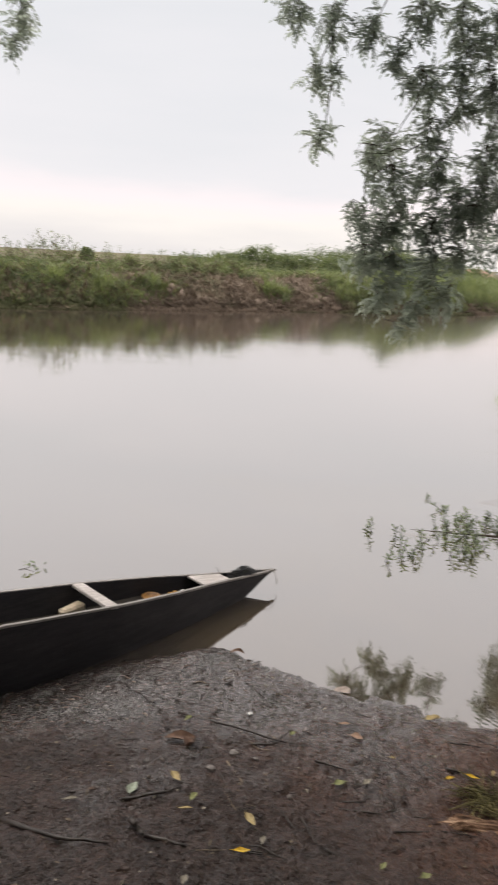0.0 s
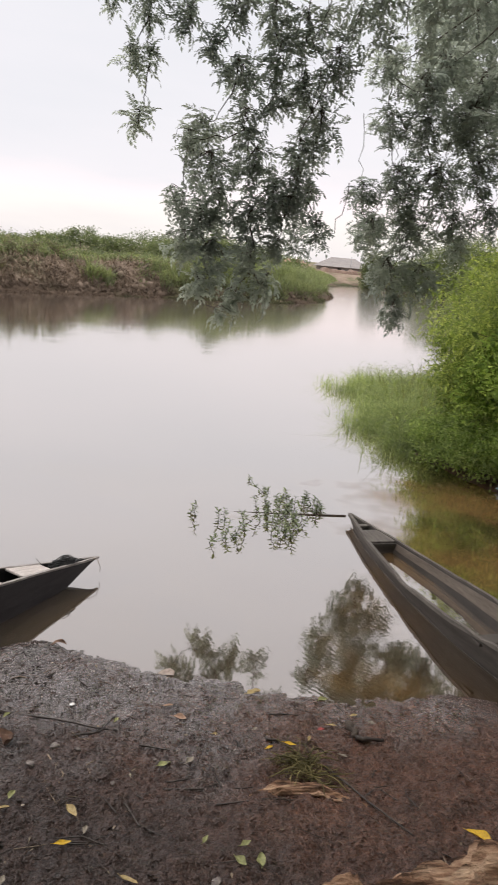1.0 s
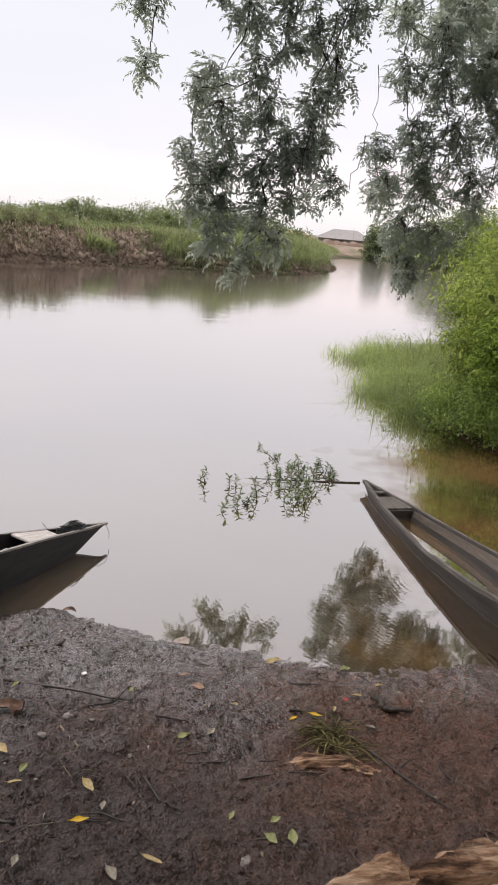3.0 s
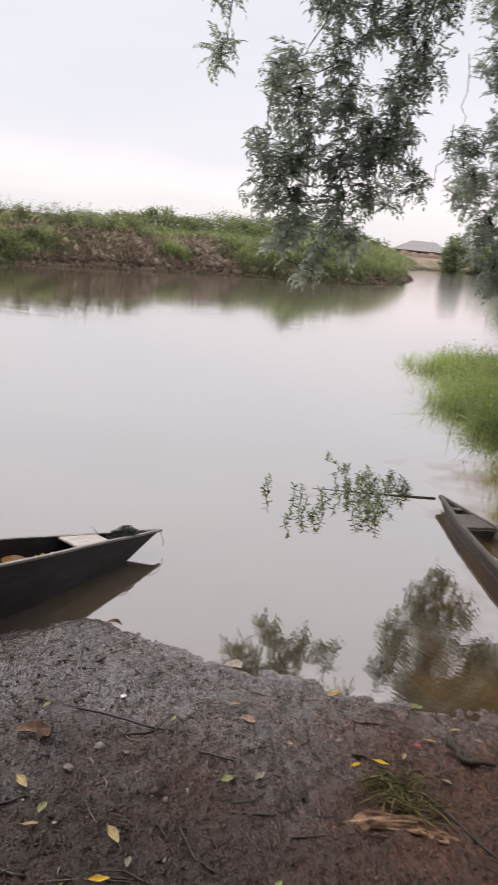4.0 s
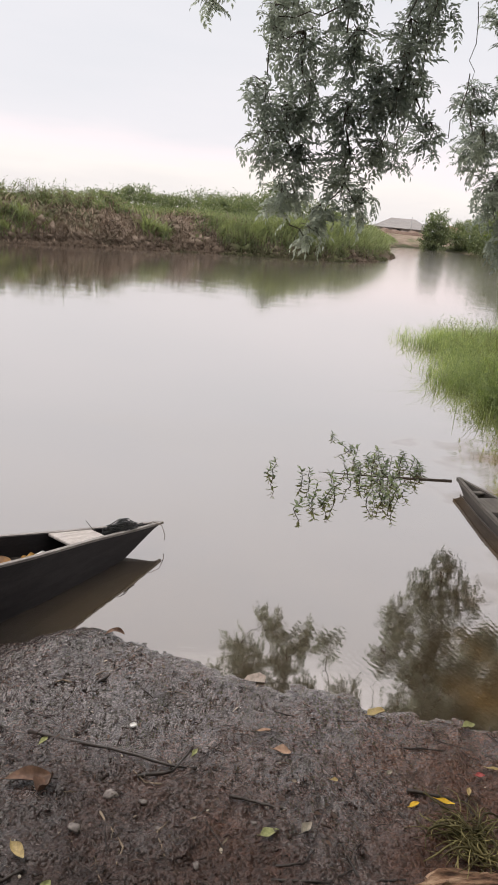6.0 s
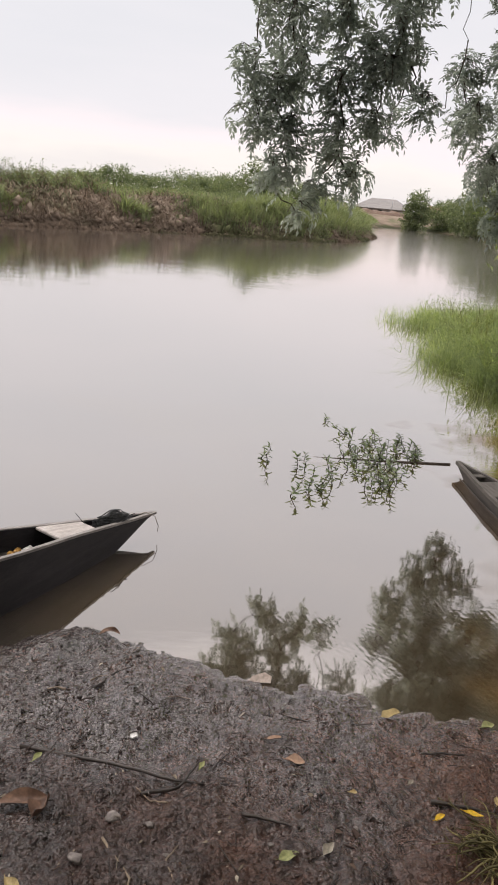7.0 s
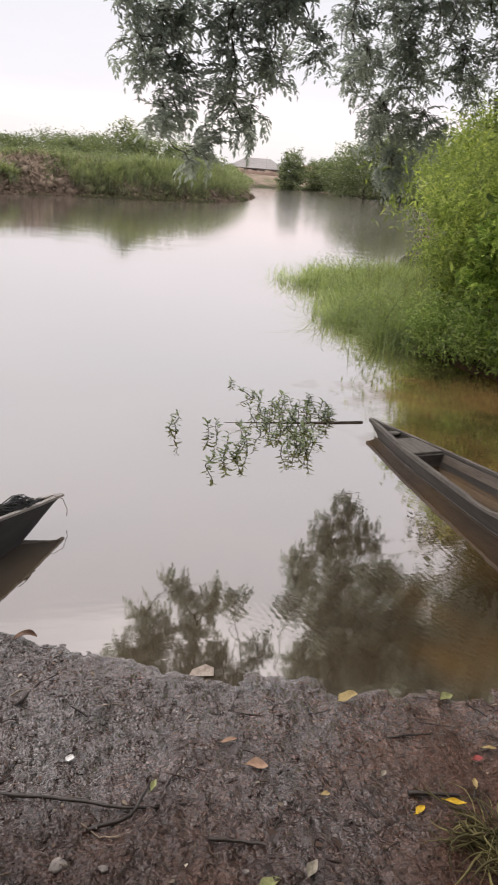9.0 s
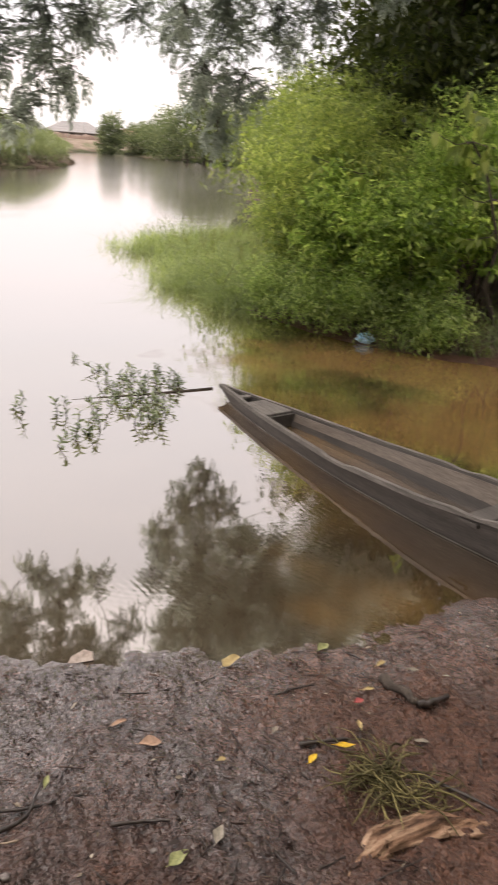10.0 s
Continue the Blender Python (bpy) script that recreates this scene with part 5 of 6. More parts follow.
HAY = leafy("wilted_grass", (0.06, 0.05, 0.02), (0.13, 0.11, 0.045), (0.32, 0.27, 0.12), 0.7, 0.0, 0.3)


def fallen_leaf(at, length, width, turn, mat, label, curl=0.35, tilt=0.0, lift=0.012, cup=0.6):
    """A leaf blade with thickness, cupped along its midrib and curled lengthwise, with a stalk."""
    rows = 9
    v, f = [], []
    for layer in (0.0, -0.0012):
        for i in range(rows + 1):
            u = i / rows
            w = width * 0.5 * math.sin(math.pi * min(1, u * 0.96 + 0.02)) ** 0.75 * (1 + 0.12 * math.sin(7 * u + length * 90))
            z = curl * length * (u - 0.5) ** 2
            for k in (-1, -0.5, 0, 0.5, 1):
                v.append(((u - 0.5) * length, w * k + 0.1 * width * math.sin(3 * u), z + abs(k) ** 1.3 * w * cup * (1 + 0.5 * math.sin(5 * u + k * 2 + at[0] * 40)) + layer))
    n = (rows + 1) * 5
    for i in range(rows):
        for k in range(4):
            a = i * 5 + k
            f.append((a, a + 5, a + 6, a + 1))
            f.append((n + a, n + a + 1, n + a + 6, n + a + 5))
    ob = mesh_object("leaf", v, f, mat, None, True)
    tv, tf = tube([(-length * 0.5, 0, curl * length * 0.25), (-length * 0.66, 0.004, curl * length * 0.2)], [0.0012, 0.0009], 5)
    mesh_object("stalk", tv, tf, mat, ob, True)
    ob.matrix_world = pose(at[0], at[1], max(soil_at(*at), 0.0) + lift, tilt, 0, turn)
    return tagged(ob, label, "leaf", "fallen leaves on the mud")


LEAVES = [
    ((0.11, 2.13), 0.085, 0.036, -58, YELLOW, "curled yellow dead leaf lying on the mud"),
    ((0.95, 3.27), 0.095, 0.062, 20, YELLOW, "bright yellow leaf at the water's edge"),
    ((0.54, 2.94), 0.075, 0.046, -15, PINK_LEAF, "pinkish brown dead leaf on the mud"),
    ((0.95, 2.72), 0.05, 0.025, 30, BRIGHT_YELLOW, "small orange-yellow leaf on the mud"),
    ((-0.26, 2.89), 0.05, 0.022, 60, GREENISH, "small yellow-green leaf on the mud"),
    ((0.46, 2.51), 0.07, 0.04, 20, GREENISH, "yellow-green torn leaf on the mud"),
    ((0.57, 2.53), 0.065, 0.03, 50, PALE_LEAF, "pale dry leaf on the mud"),
    ((-0.37, 2.26), 0.085, 0.045, 80, SILVER_LEAF, "grey-green leaf with ragged edges on the mud"),
    ((-0.22, 2.36), 0.08, 0.035, -50, YELLOW, "curled orange-brown leaf on the mud"),
    ((-0.60, 2.18), 0.06, 0.025, 20, PALE_LEAF, "pale pointed dead leaf on the mud"),
]
LEAVES_TWO = [
    ((-0.12, 2.23), 0.055, 0.03, 70, GREENISH, "pale greenish leaf on the mud"),
    ((-0.14, 2.16), 0.055, 0.02, 10, YELLOW, "thin yellow leaf on the mud"),
    ((0.79, 1.89), 0.075, 0.038, 85, GREENISH, "yellowish veined leaf by the root"),
    ((0.71, 1.87), 0.065, 0.035, -50, GREENISH, "pale green leaf by the root"),
    ((0.74, 1.96), 0.055, 0.025, 30, GREENISH, "small pale green leaf by the root"),
    ((0.10, 1.94), 0.07, 0.022, 10, BRIGHT_YELLOW, "thin deep yellow leaf on the mud"),
    ((0.33, 1.76), 0.08, 0.025, -30, YELLOW, "folded tan leaf on the mud"),
    ((0.21, 1.72), 0.07, 0.035, -60, PALE_LEAF, "pale brown dead leaf on the mud"),
    ((0.06, 1.62), 0.09, 0.045, 40, PALE_LEAF, "pale beige dead leaf on the mud"),
    ((0.60, 2.01), 0.05, 0.02, 60, GREENISH, "small greenish leaf on the mud"),
    ((-0.07, 1.77), 0.05, 0.025, 80, PALE_LEAF, "small pale dead leaf on the mud"),
    ((0.17, 2.02), 0.045, 0.022, 80, PALE_LEAF, "small whitish dead leaf on the mud"),
]
LEAVES_THREE = [
    ((1.24, 2.91), 0.04, 0.03, 0, RED_LEAF, "small red leaf on the brown earth"),
    ((1.30, 2.95), 0.055, 0.018, -10, YELLOW, "thin yellow leaf on the brown earth"),
    ((1.28, 2.65), 0.05, 0.022, -30, PALE_LEAF, "pale dry leaf on the brown earth"),
    ((1.33, 3.27), 0.07, 0.04, 20, GREENISH, "crumpled greenish leaf at the water's edge"),
    ((1.04, 2.70), 0.07, 0.02, -20, BRIGHT_YELLOW, "thin yellow leaf beside the wilted grass"),
    ((0.49, 3.08), 0.06, 0.025, 10, PINK_LEAF, "pinkish dead leaf on the mud"),
    ((0.90, 2.86), 0.035, 0.018, 40, PALE_LEAF, "small pale leaf on the mud"),
    ((0.70, 2.80), 0.03, 0.018, 0, YELLOW, "tiny yellow leaf on the mud"),
    ((0.24, 2.90), 0.05, 0.018, 65, GREENISH, "narrow yellow-green leaf caught on a stick"),
    ((1.45, 3.08), 0.055, 0.022, 15, YELLOW, "tan leaf on the brown earth"),
    ((1.52, 2.99), 0.05, 0.02, -30, PALE_LEAF, "pale leaf on the brown earth"),
    ((1.15, 2.78), 0.045, 0.018, 70, YELLOW, "yellow leaf on the brown earth"),
]
for at, length, width, turn, mat, label in LEAVES + LEAVES_TWO + LEAVES_THREE:
    fallen_leaf(at, length * 0.85, width * 0.8, turn, mat, label)
fallen_leaf((-0.26, 2.675), 0.135, 0.05, 8, BROWN_LEAF, "large curled brown dead leaf on the mud", 0.22, 12, 0.012, 0.75)
fallen_leaf((-0.20, 2.645), 0.08, 0.04, 65, BROWN_LEAF, "crumpled dark brown dead leaf on the mud", 0.8, -20, 0.008, 1.8)
fallen_leaf((-0.130, 3.800), 0.085, 0.03, 5, BROWN_LEAF, "arched reddish brown leaf at the water's edge", -0.9, 20, 0.028, 0.8)


def stick(points, thick, mat, label):
    line = [(x, y, max(soil_at(x, y), -0.01) + thick * 0.7 + lift) for x, y, lift in points]
    o = line[0]
    rng = np.random.RandomState(int(abs(o[0] * 1000)) + 3)
    pts = []
    for a, b in zip(line[:-1], line[1:]):
        pts += wander(rng, a, b, 4, 0, thick * 0.22)[:-1]
    pts.append(line[-1])
    local = [(p[0] - o[0], p[1] - o[1], p[2] - o[2]) for p in pts]
    ob = tubes("stick", [(local, np.linspace(thick, thick * 0.5, len(local)) * rng.uniform(0.85, 1.2, len(local)))], mat, None, 8)
    ob.location = o
    return tagged(ob, label, "stick", "sticks on the mud")


stick([(-0.33, 2.98, 0), (-0.04, 2.90, 0.004), (0.16, 2.83, 0.004), (0.32, 2.83, 0)], 0.0065, STICK, "long dark wet branch lying on the mud")
stick([(0.06, 2.77, 0), (0.17, 2.80, 0.01), (0.23, 2.89, 0.03)], 0.0058, STICK, "dark forked twig lying on the mud")
stick([(0.35, 2.69, 0), (0.43, 2.67, 0.004), (0.51, 2.63, 0)], 0.0058, STICK, "short dark wet stick on the mud")
stick([(0.96, 3.03, 0), (1.05, 3.05, 0.004), (1.15, 3.05, 0)], 0.0043, STICK, "thin dark twig on the mud")
stick([(0.94, 2.78, 0), (1.02, 2.76, 0.006), (1.12, 2.74, 0)], 0.0072, STICK, "thick dark stick by the wilted grass")
stick([(-0.19, 3.27, 0), (-0.12, 3.37, 0.004), (-0.07, 3.49, 0)], 0.0065, STICK, "dark wet stick on the silt")
stick([(1.18, 2.56, 0), (1.30, 2.28, 0.006), (1.40, 2.04, 0)], 0.0058, STICK, "straight dark stick on the mud")
stick([(-0.40, 2.19, 0), (-0.28, 2.24, 0.006), (-0.19, 2.31, 0)], 0.0072, STICK, "dark bent stick beside the leaves")
stick([(-0.81, 2.02, 0), (-0.55, 1.90, 0.006), (-0.37, 1.92, 0.0)], 0.0094, STICK, "thick dark curved branch on the mud")
stick([(-0.33, 2.06, 0.02), (-0.25, 1.98, 0.01), (-0.10, 1.96, 0.0)], 0.0115, STICK, "stout dark root end on the mud")
stick([(-0.37, 2.70, 0), (-0.27, 2.71, 0.003), (-0.18, 2.69, 0)], 0.0043, STICK, "thin dark twig on the mud")
stick([(-0.03, 2.55, 0), (0.05, 2.42, 0.004), (0.04, 2.35, 0)], 0.004, PALE_STICK, "thin pale stalk on the mud")
stick([(1.41, 3.01, -0.004), (1.40, 2.90, 0.0), (1.38, 2.80, 0)], 0.019, BARK, "split piece of grey driftwood on the earth")
stick([(1.38, 2.795, 0), (1.45, 2.79, 0.004), (1.53, 2.82, 0.0)], 0.013, STICK, "short dark wood stub on the earth")
stick([(0.45, 2.34, 0), (0.60, 2.33, 0.004), (0.68, 2.40, 0)], 0.0043, STICK, "thin dark twig on the mud")
stick([(0.30, 2.25, 0), (0.36, 2.10, 0.004), (0.44, 2.03, 0)], 0.0043, STICK, "thin dark twig on the mud")
stick([(0.66, 2.24, 0), (0.85, 2.27, 0.004), (1.0, 2.29, 0)], 0.0036, STICK, "thin root lying on the mud")


def strewn_twigs():
    rng = np.random.RandomState(320)
    places = np.column_stack([rng.uniform(-0.9, 1.7, 90), rng.uniform(1.7, 3.5, 90)])
    for x, y in places[~in_river(places[:, 0], places[:, 1])][:64]:
        a, k = rng.uniform(0, math.pi), rng.uniform(0.025, 0.10)
        dx, dy, bend = math.cos(a) * k, math.sin(a) * k, rng.normal(0, 0.25)
        stick([(x - dx, y - dy, -0.002), (x + dy * bend, y - dx * bend, 0.002), (x + dx, y + dy, -0.001)], rng.uniform(0.0016, 0.0042), STICK if rng.uniform() < 0.75 else PALE_STICK, "thin broken twig trodden into the mud")


strewn_twigs()


def pebble(at, size, mat, label, category="stone"):
    rng = np.random.RandomState(int(at[0] * 977) % 1000 + 5)
    bm = bmesh.new()
    bmesh.ops.create_icosphere(bm, subdivisions=2, radius=1.0)
    for q in bm.verts:
        q.co *= 1 + 0.5 * noise.noise(q.co * 1.3 + Vector((at[0] * 7, 0, 0))) + 0.16 * noise.noise(q.co * 3.7)
        q.co = Vector((q.co.x * size, q.co.y * size * 0.72, max(-0.5, min(0.62, q.co.z)) * size * 0.55))
    ob = part("stone" if category == "stone" else category, bm, mat, None, "", True)
    ob.matrix_world = pose(at[0], at[1], soil_at(*at) + size * 0.12, 0, 0, rng.uniform(0, 180))
    return tagged(ob, label, category, "stones in the mud")


for x, y, s in [(-0.01, 2.65, 0.024), (0.09, 2.62, 0.014), (0.62, 1.79, 0.024), (0.42, 2.57, 0.01), (0.25, 2.38, 0.012), (-0.42, 2.45, 0.013), (-0.09, 2.47, 0.02), (0.68, 2.66, 0.01), (0.14, 2.5, 0.01)]:
    pebble((x, y), s, PEBBLE, "small grey pebble half sunk in the mud")

scrap = board("scrap", (0.024, 0.018, 0.002), (0, 0, 0), WHITE, None, (8, -6, 25))
scrap.location = (0.02, 3.055, soil_at(0.02, 3.055) + 0.012)
tagged(scrap, "small white plastic scrap on the dark mud", "litter")


def card():
    v = [(-0.05, -0.015, 0), (0.04, -0.025, 0.002), (0.048, 0.012, 0.009), (0.02, 0.03, 0.014), (-0.03, 0.015, 0.007)]
    v += [(a + 0.001, b + 0.002, c - 0.003) for a, b, c in v]
    f = [(0, 1, 2, 3, 4), (9, 8, 7, 6, 5)] + [(i, i + 5, (i + 1) % 5 + 5, (i + 1) % 5) for i in range(5)]
    ob = mesh_object("card", v, f, PAPER)
    ob.location = (0.49, 3.535, 0.006)
    return tagged(ob, "torn soiled piece of card at the water's edge", "litter")


card()


def gnarled_root(points, radii, label, seed, mat=ROOT_WOOD, steps=150, sides=90):
    """A weathered root, fluted along its length and half sunk in the ground."""
    pts, rad = [], []
    for i in range(steps + 1):
        u = i / steps * (len(points) - 1)
        k = min(int(u), len(points) - 2)
        w = u - k
        w = w * w * (3 - 2 * w)
        pts.append(np.array(points[k]) * (1 - w) + np.array(points[k + 1]) * w)
        rad.append(radii[k] * (1 - w) + radii[k + 1] * w)
    base = np.array((points[1][0], points[1][1], 0.0))
    v, f = [], []
    for i, p in enumerate(pts):
        d = pts[min(i + 1, steps)] - pts[max(i - 1, 0)]
        d = d / np.linalg.norm(d)
        a = np.cross(d, (0, 0, 1.0))
        a /= np.linalg.norm(a)
        b = np.cross(a, d)
        for k in range(sides):
            w = 2 * math.pi * k / sides
            q = Vector((math.cos(w) * 1.7, math.sin(w) * 1.7, i * 0.045 + seed))
            fl = 0.5 * noise.noise(q) + 0.4 * noise.noise(Vector((math.cos(w) * 4.5, math.sin(w) * 4.5, i * 0.06))) + 0.3 * noise.noise(Vector((math.cos(w) * 10, math.sin(w) * 10, i * 0.10))) - 0.3 * abs(noise.noise(Vector((math.cos(w) * 6, math.sin(w) * 6, i * 0.03 + 40)))) + 0.16 * noise.noise(Vector((math.cos(w) * 16, math.sin(w) * 16, i * 0.35)))
            lumps = 0.25 * noise.noise(Vector((math.cos(w) * 1.2, math.sin(w) * 1.2, i * 0.11 + seed * 3))) - 0.5 * max(0.0, noise.noise(Vector((math.cos(w) * 2.6, math.sin(w) * 2.6, i * 0.07 + 9))) - 0.12)
            r = rad[i] * (1 + fl + lumps)
            v.append(tuple(p + (a * math.cos(w) + b * math.sin(w) * 0.85) * r - base))
    for i in range(steps):
        for k in range(sides):
            k2 = (k + 1) % sides
            f.append((i * sides + k, i * sides + k2, (i + 1) * sides + k2, (i + 1) * sides + k))
    f.append(tuple(range(sides))[::-1])
    f.append(tuple(range(steps * sides, steps * sides + sides)))
    ob = mesh_object("root", v, f, mat, None, True)
    ob.location = tuple(base)
    return tagged(ob, label, "tree root")


def on_soil(x, y, up):
    return (x, y, float(ground_height(np.array([x]), np.array([y]), False)[0]) + up)


gnarled_root([on_soil(0.40, 1.42, -0.03), on_soil(0.74, 1.53, -0.02), on_soil(1.08, 1.58, -0.005), on_soil(1.5, 1.66, -0.005), on_soil(2.0, 1.62, 0.0), on_soil(3.1, 0.5, 0.1)],
             [0.04, 0.09, 0.135, 0.17, 0.185, 0.28], "thick pale brown weathered tree root lying over the mud", 3.0)
gnarled_root([on_soil(0.78, 2.30, -0.02), on_soil(0.93, 2.37, -0.008), on_soil(1.10, 2.37, -0.008), on_soil(1.45, 2.2, -0.06)],
             [0.016, 0.044, 0.05, 0.03], "short pale root end beside the wilted grass", 9.0, steps=50, sides=30)
fallen_leaf((1.62, 1.97), 0.09, 0.045, -35, BRIGHT_YELLOW, "bright yellow leaf lying beside the root", 0.4, 0, 0.04)


def grass_heap(at, size, count, label, seed):
    """A flat tangle of limp stalks, longer than it is wide."""
    rng = np.random.RandomState(seed)
    lines = []
    for k in range(count):
        p = np.array([rng.normal(0, size[0] * 0.42), rng.normal(0, size[1] * 0.42), 0.0])
        high = rng.uniform(0.006, 0.055) * math.exp(-((p[0] / size[0]) ** 2 + (p[1] / size[1]) ** 2))
        w, bend, step = rng.uniform(0, 6.3), rng.normal(0, 0.45), rng.uniform(0.012, 0.032)
        pts = []
        for i in range(8):
            pts.append((p[0], p[1], 0.004 + high * math.sin(math.pi * (i + 0.5) / 8)))
            w += bend + rng.normal(0, 0.12)
            p = p + np.array([math.cos(w) * step, math.sin(w) * step, 0])
        t = rng.uniform(0.0009, 0.0026) if k % 9 else 0.0034
        lines.append((pts, [t * u for u in (0.8, 1, 1, 1, 1, 0.9, 0.7, 0.4)]))
    ob = tubes("grass_heap", lines, HAY, None, 4)
    ob.matrix_world = pose(at[0], at[1], soil_at(*at) + 0.006, -7, 3, 8)
    return tagged(ob, label, "dead grass", kind="stuff")


grass_heap((1.085, 2.545), (0.065, 0.12), 150, "tangled heap of wilted yellow-green grass on the earth", 230)


def mud_litter():
    rng = np.random.RandomState(240)
    n = 13000
    p = np.column_stack([rng.uniform(-2.0, 2.4, n), rng.uniform(0.9, 3.9, n)])
    d = line_distance(p[:, 0], p[:, 1], NEAR_SHORE)
    p = p[~in_river(p[:, 0], p[:, 1]) & (d > 0.02)]
    z = ground_height(p[:, 0], p[:, 1])
    w = np.column_stack([p, z + 0.004])
    twig = np.array([(-0.5, -0.025, 0), (-0.5, 0.025, 0), (-0.5, 0, 0.045), (0.05, -0.0, 0.05), (0.05, 0.06, 0.05), (0.05, 0.03, 0.1), (0.5, -0.06, 0), (0.5, -0.03, 0), (0.5, -0.04, 0.03)], float)
    tf = np.array([(0, 1, 4), (0, 4, 3), (1, 2, 5), (1, 5, 4), (2, 0, 3), (2, 3, 5), (3, 4, 7), (3, 7, 6), (4, 5, 8), (4, 8, 7), (5, 3, 6), (5, 6, 8)])
    chip = leaflet(0.5, 0.26, 0.3)
    shard = leaflet(0.65, 0.16, 0.5)
    cut = int(len(w) * 0.955)
    turn = lambda k: turns(rng.uniform(0, 6.3, k), rng.normal(0, 0.09, k), rng.normal(0, 0.3, k))
    size = rng.gamma(1.8, 0.0085, len(w)) + 0.005
    tagged(scatter("mud_litter", [(twig, tf), (twig * (0.7, 1.3, 1.3), tf), chip, (twig * (0.5, 1.6, 1.6), tf)], w[:cut], turn(cut), size[:cut], LITTER_DARK), "dark rotting leaf bits and twigs trodden into the mud", "leaf litter", kind="stuff")
    thick = np.where((p[:, 0] < 0.35) & (p[:, 1] < 2.75), 3.5, 1.0)
    pick = rng.choice(len(w), 750, replace=False, p=thick / thick.sum())
    long = rng.uniform(0.03, 0.10, 750)[:, None] * np.array([1.25, 0.5, 0.45]) * rng.uniform(0.7, 1.2, (750, 1))
    tagged(scatter("twig_litter", [(twig, tf), (twig * (1, -1, 1), tf[:, ::-1])], w[pick] + (0, 0, 0.001), turns(rng.uniform(0, 6.3, 750), rng.normal(0, 0.012, 750), rng.normal(0, 0.2, 750)), long, STICK), "thin dark twigs and grass stalks matted into the mud", "twigs", kind="stuff")
    k = 620
    pale = rng.choice(len(w), k, replace=False, p=thick / thick.sum())
    tagged(scatter("leaf_litter", [chip, shard, (twig, tf)], w[pale] + (0, 0, 0.004), turn(k), np.minimum(size[pale] * 1.25, 0.042), LITTER_PALE), "pale scraps of dead leaf strewn over the mud", "leaf litter", kind="stuff")


mud_litter()


def mud_crumbs():
    rng = np.random.RandomState(245)
    n = 30000
    p = np.column_stack([rng.uniform(-1.7, 2.2, n), rng.uniform(1.2, 3.95, n)])
    d = line_distance(p[:, 0], p[:, 1], NEAR_SHORE)
    clumped = value_noise(p[:, 0], p[:, 1], 0.21, 246) + 0.7 * value_noise(p[:, 0], p[:, 1], 0.07, 247)
    p = p[~in_river(p[:, 0], p[:, 1]) & (d > 0.01) & (clumped > rng.uniform(-0.9, 0.5, n))]
    k = len(p)
    size = (rng.gamma(2.0, 0.0026, k) + 0.0028)[:, None] * rng.uniform(0.6, 1.4, (k, 3)) * (1.5, 0.8, 0.5)
    w = np.column_stack([p, ground_height(p[:, 0], p[:, 1]) + 0.0005])
    tagged(scatter("mud_crumbs", [lump(rng) for _ in range(6)], w, turns(rng.uniform(0, 6.3, k), rng.normal(0, 0.5, k), rng.normal(0, 0.5, k)), size, MUD), "wet crumbs of reddish-brown mud lying on the shore", "mud", kind="stuff")


mud_crumbs()


# ---- in the black canoe ----
NET = simple("fishing_net", (0.02, 0.022, 0.024), (0.07, 0.07, 0.07), 60, 0.8, 0.8, 0.006)
FLOAT_Y = simple("yellow_float", (0.30, 0.15, 0.03), (0.50, 0.28, 0.06), 20, 0.5, 0.2, 0.002)
ORANGE = simple("orange_bowl", (0.20, 0.09, 0.022), (0.30, 0.15, 0.035), 20, 0.5, 0.2, 0.002)
CREAM = simple("cream_foam", (0.45, 0.36, 0.25), (0.62, 0.52, 0.40), 18, 0.8, 0.4, 0.004)
BOAT = BLACK_CANOE.matrix_world.copy()


def in_boat(ob, x, y, z, turn=0.0):
    ob.matrix_world = BOAT @ pose(x, y, z, 0, 0, turn)
    return ob


def net_pile():
    """Loops of dark netting cord, heaped low."""
    rng = np.random.RandomState(260)
    lines = []
    for _ in range(170):
        cx, cy = rng.normal(0.14, 0.06), rng.normal(0, 0.012)
        r, a0, turn = rng.uniform(0.015, 0.055), rng.uniform(0, 6.3), rng.uniform(2.5, 6.0)
        lift = 0.075 * math.exp(-((cx - 0.12) / 0.07) ** 2) * rng.uniform(0.2, 1.0)
        pts = []
        for k in range(9):
            a = a0 + turn * k / 8
            pts.append((cx + r * math.cos(a) * 1.4, max(-0.045, min(0.045, cy + r * 0.6 * math.sin(a))), lift + 0.012 * math.sin(a * 2 + cx * 50) + 0.012))
        lines.append((pts, [0.0021] * 9))
    return tagged(in_boat(tubes("fishing_net", lines, NET, None, 5), 0.2, 0, 0.19), "tangled dark fishing net heaped in the bow", "net")


net_pile()
line_ob = tubes("cord", [([(0, 0, 0), (-0.03, 0.02, 0.015), (-0.07, 0.05, -0.01), (-0.09, 0.06, -0.07), (-0.085, 0.06, -0.10)], [0.0018] * 5)], PALE_STICK, None, 5)
tagged(in_boat(line_ob, 0.13, 0.0, 0.21), "thin grey cord hanging off the bow", "cord")
whip = tubes("cord", [([(0, 0, 0), (0.03, -0.005, 0.035), (0.055, -0.02, 0.075)], [0.002, 0.0018, 0.0015])], STICK, None, 5)
tagged(in_boat(whip, 0.47, -0.02, 0.25), "stiff end of dark cord standing up from the net", "cord")


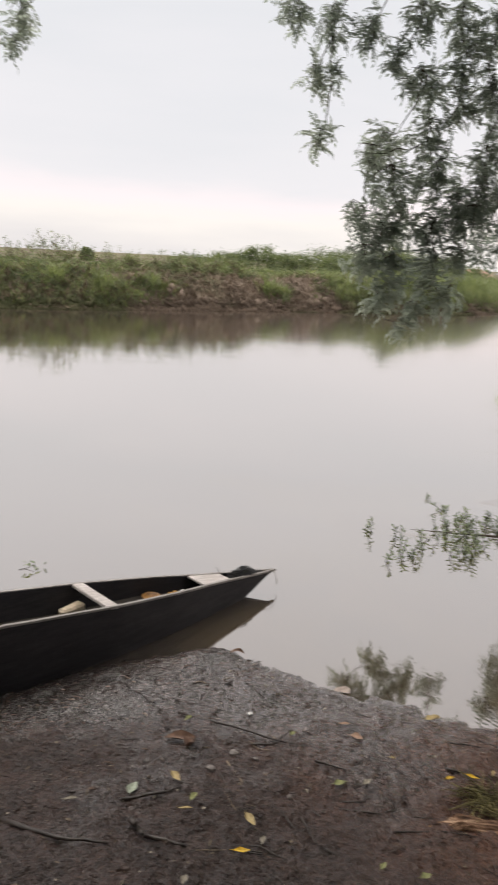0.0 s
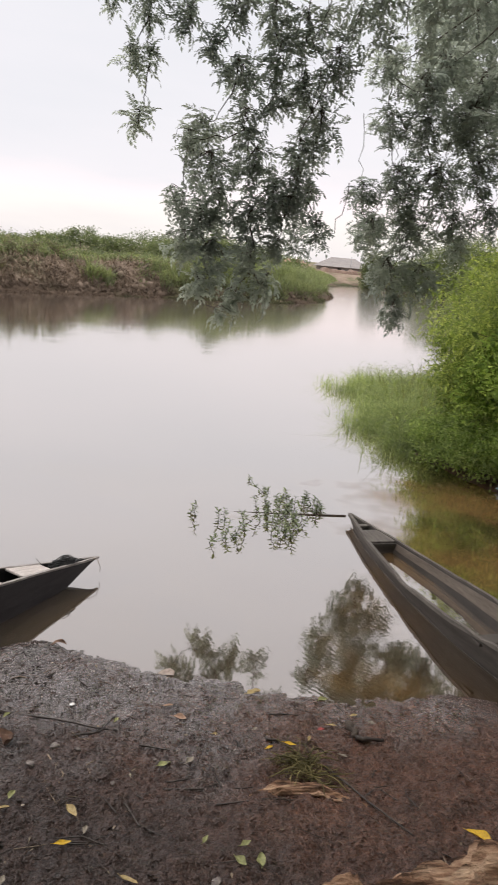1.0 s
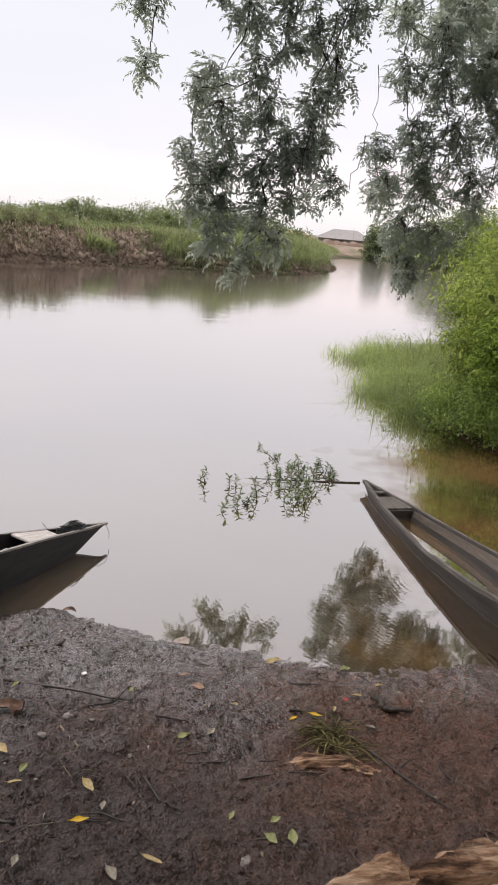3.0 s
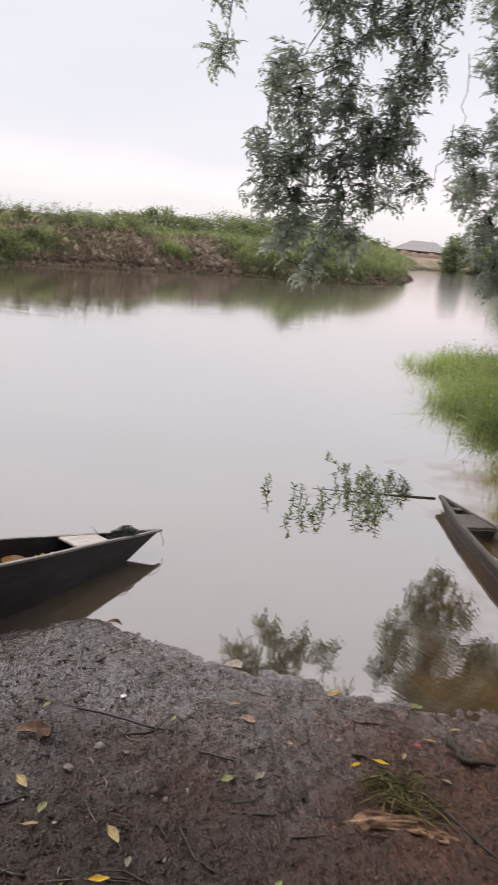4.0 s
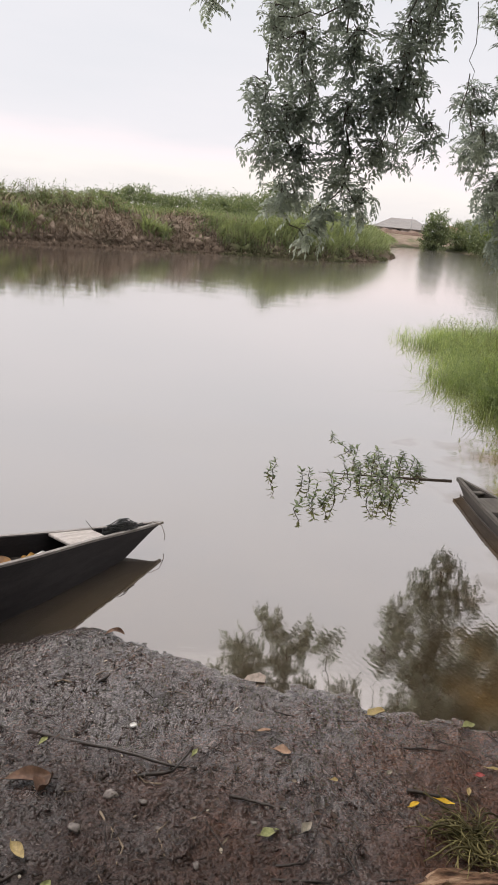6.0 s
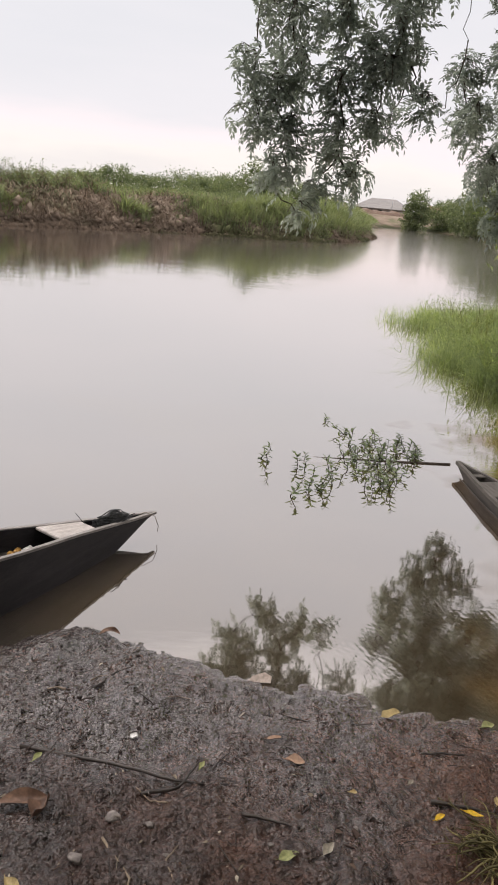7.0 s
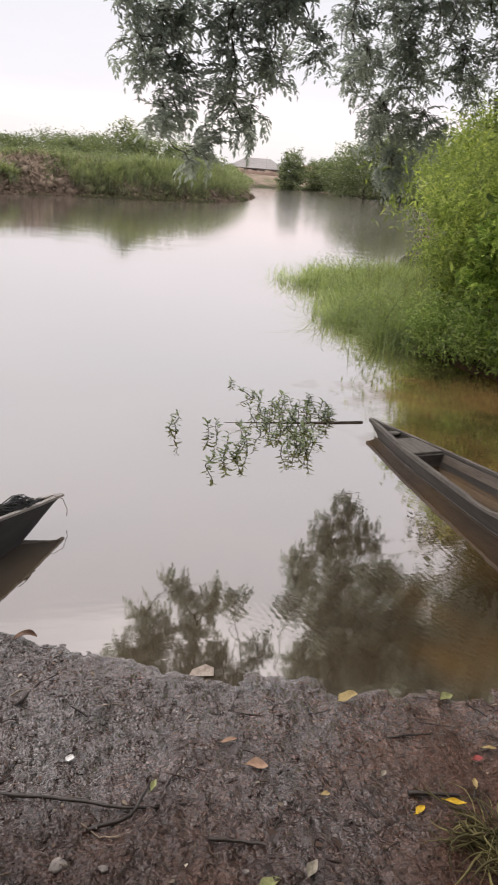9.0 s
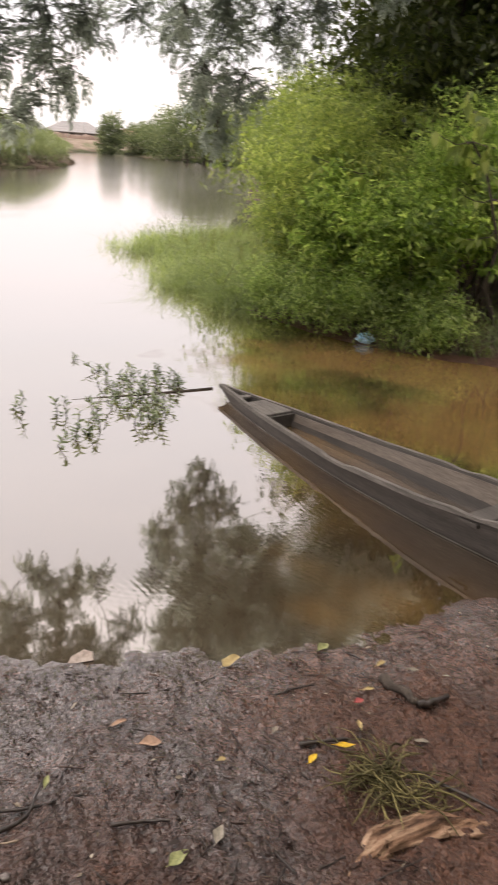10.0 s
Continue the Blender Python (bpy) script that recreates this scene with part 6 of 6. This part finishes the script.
def fishing_float(x, y, z, turn, mat, label):
    bm = bmesh.new()
    bmesh.ops.create_cone(bm, cap_ends=True, segments=14, radius1=0.015, radius2=0.015, depth=0.06, matrix=pose(0, 0, 0, 0, 90, 0))
    bmesh.ops.bevel(bm, geom=[e for e in bm.edges if abs(e.verts[0].co.x - e.verts[1].co.x) < 1e-5], offset=0.006, segments=3, affect="EDGES")
    return tagged(in_boat(part("fishing_float", bm, mat, None, "", True), x, y, z, turn), label, "fishing float", "floats in the canoe")


fishing_float(0.86, -0.05, 0.226, 30, FLOAT_Y, "yellow-brown fishing float on the canoe's floor")
fishing_float(0.90, -0.03, 0.231, 70, FLOAT_Y, "yellow-brown fishing float on the canoe's floor")
fishing_float(0.80, -0.05, 0.218, 10, WHITE, "white fishing float on the canoe's floor")


def calabash():
    bm = bmesh.new()
    rings = [(0.0, 0.0), (0.035, 0.002), (0.052, 0.010), (0.06, 0.02), (0.055, 0.02), (0.047, 0.012), (0.03, 0.007), (0.0, 0.005)]
    made = [[bm.verts.new((r * math.cos(2 * math.pi * k / 20), r * math.sin(2 * math.pi * k / 20), z)) for k in range(20)] if r else [bm.verts.new((0, 0, z))] for r, z in rings]
    for a, b in zip(made[:-1], made[1:]):
        for k in range(20):
            k2 = (k + 1) % 20
            if len(a) == 1:
                bm.faces.new((a[0], b[k2], b[k]))
            elif len(b) == 1:
                bm.faces.new((a[k], a[k2], b[0]))
            else:
                bm.faces.new((a[k], a[k2], b[k2], b[k]))
    return tagged(in_boat(part("bowl", bm, ORANGE, None, "", True), 1.03, -0.06, 0.236), "shallow orange-brown bowl on the canoe's floor", "bowl")


calabash()
foam = board("foam_block", (0.16, 0.07, 0.06), (0, 0, 0), CREAM, None, (0, 0, 0), 0.8, 0.012)
tagged(in_boat(foam, 1.56, -0.10, 0.30, 12), "worn cream-coloured foam block on the canoe's floor", "foam block")


# ---- rubbish below the bushes ----
def blue_bag():
    bm = bmesh.new()
    bmesh.ops.create_icosphere(bm, subdivisions=3, radius=0.1)
    for q in bm.verts:
        q.co *= 1 + 0.5 * noise.noise(q.co * 22) + 0.25 * noise.noise(q.co * 60)
        q.co.z *= 0.6
    ob = part("plastic_bag", bm, BLUE_PLASTIC)
    ob.location = (4.30, 7.38, 0.055)
    ob.scale = (0.85, 0.85, 0.85)
    return tagged(ob, "crumpled light blue plastic bag at the water's edge", "plastic bag")


blue_bag()
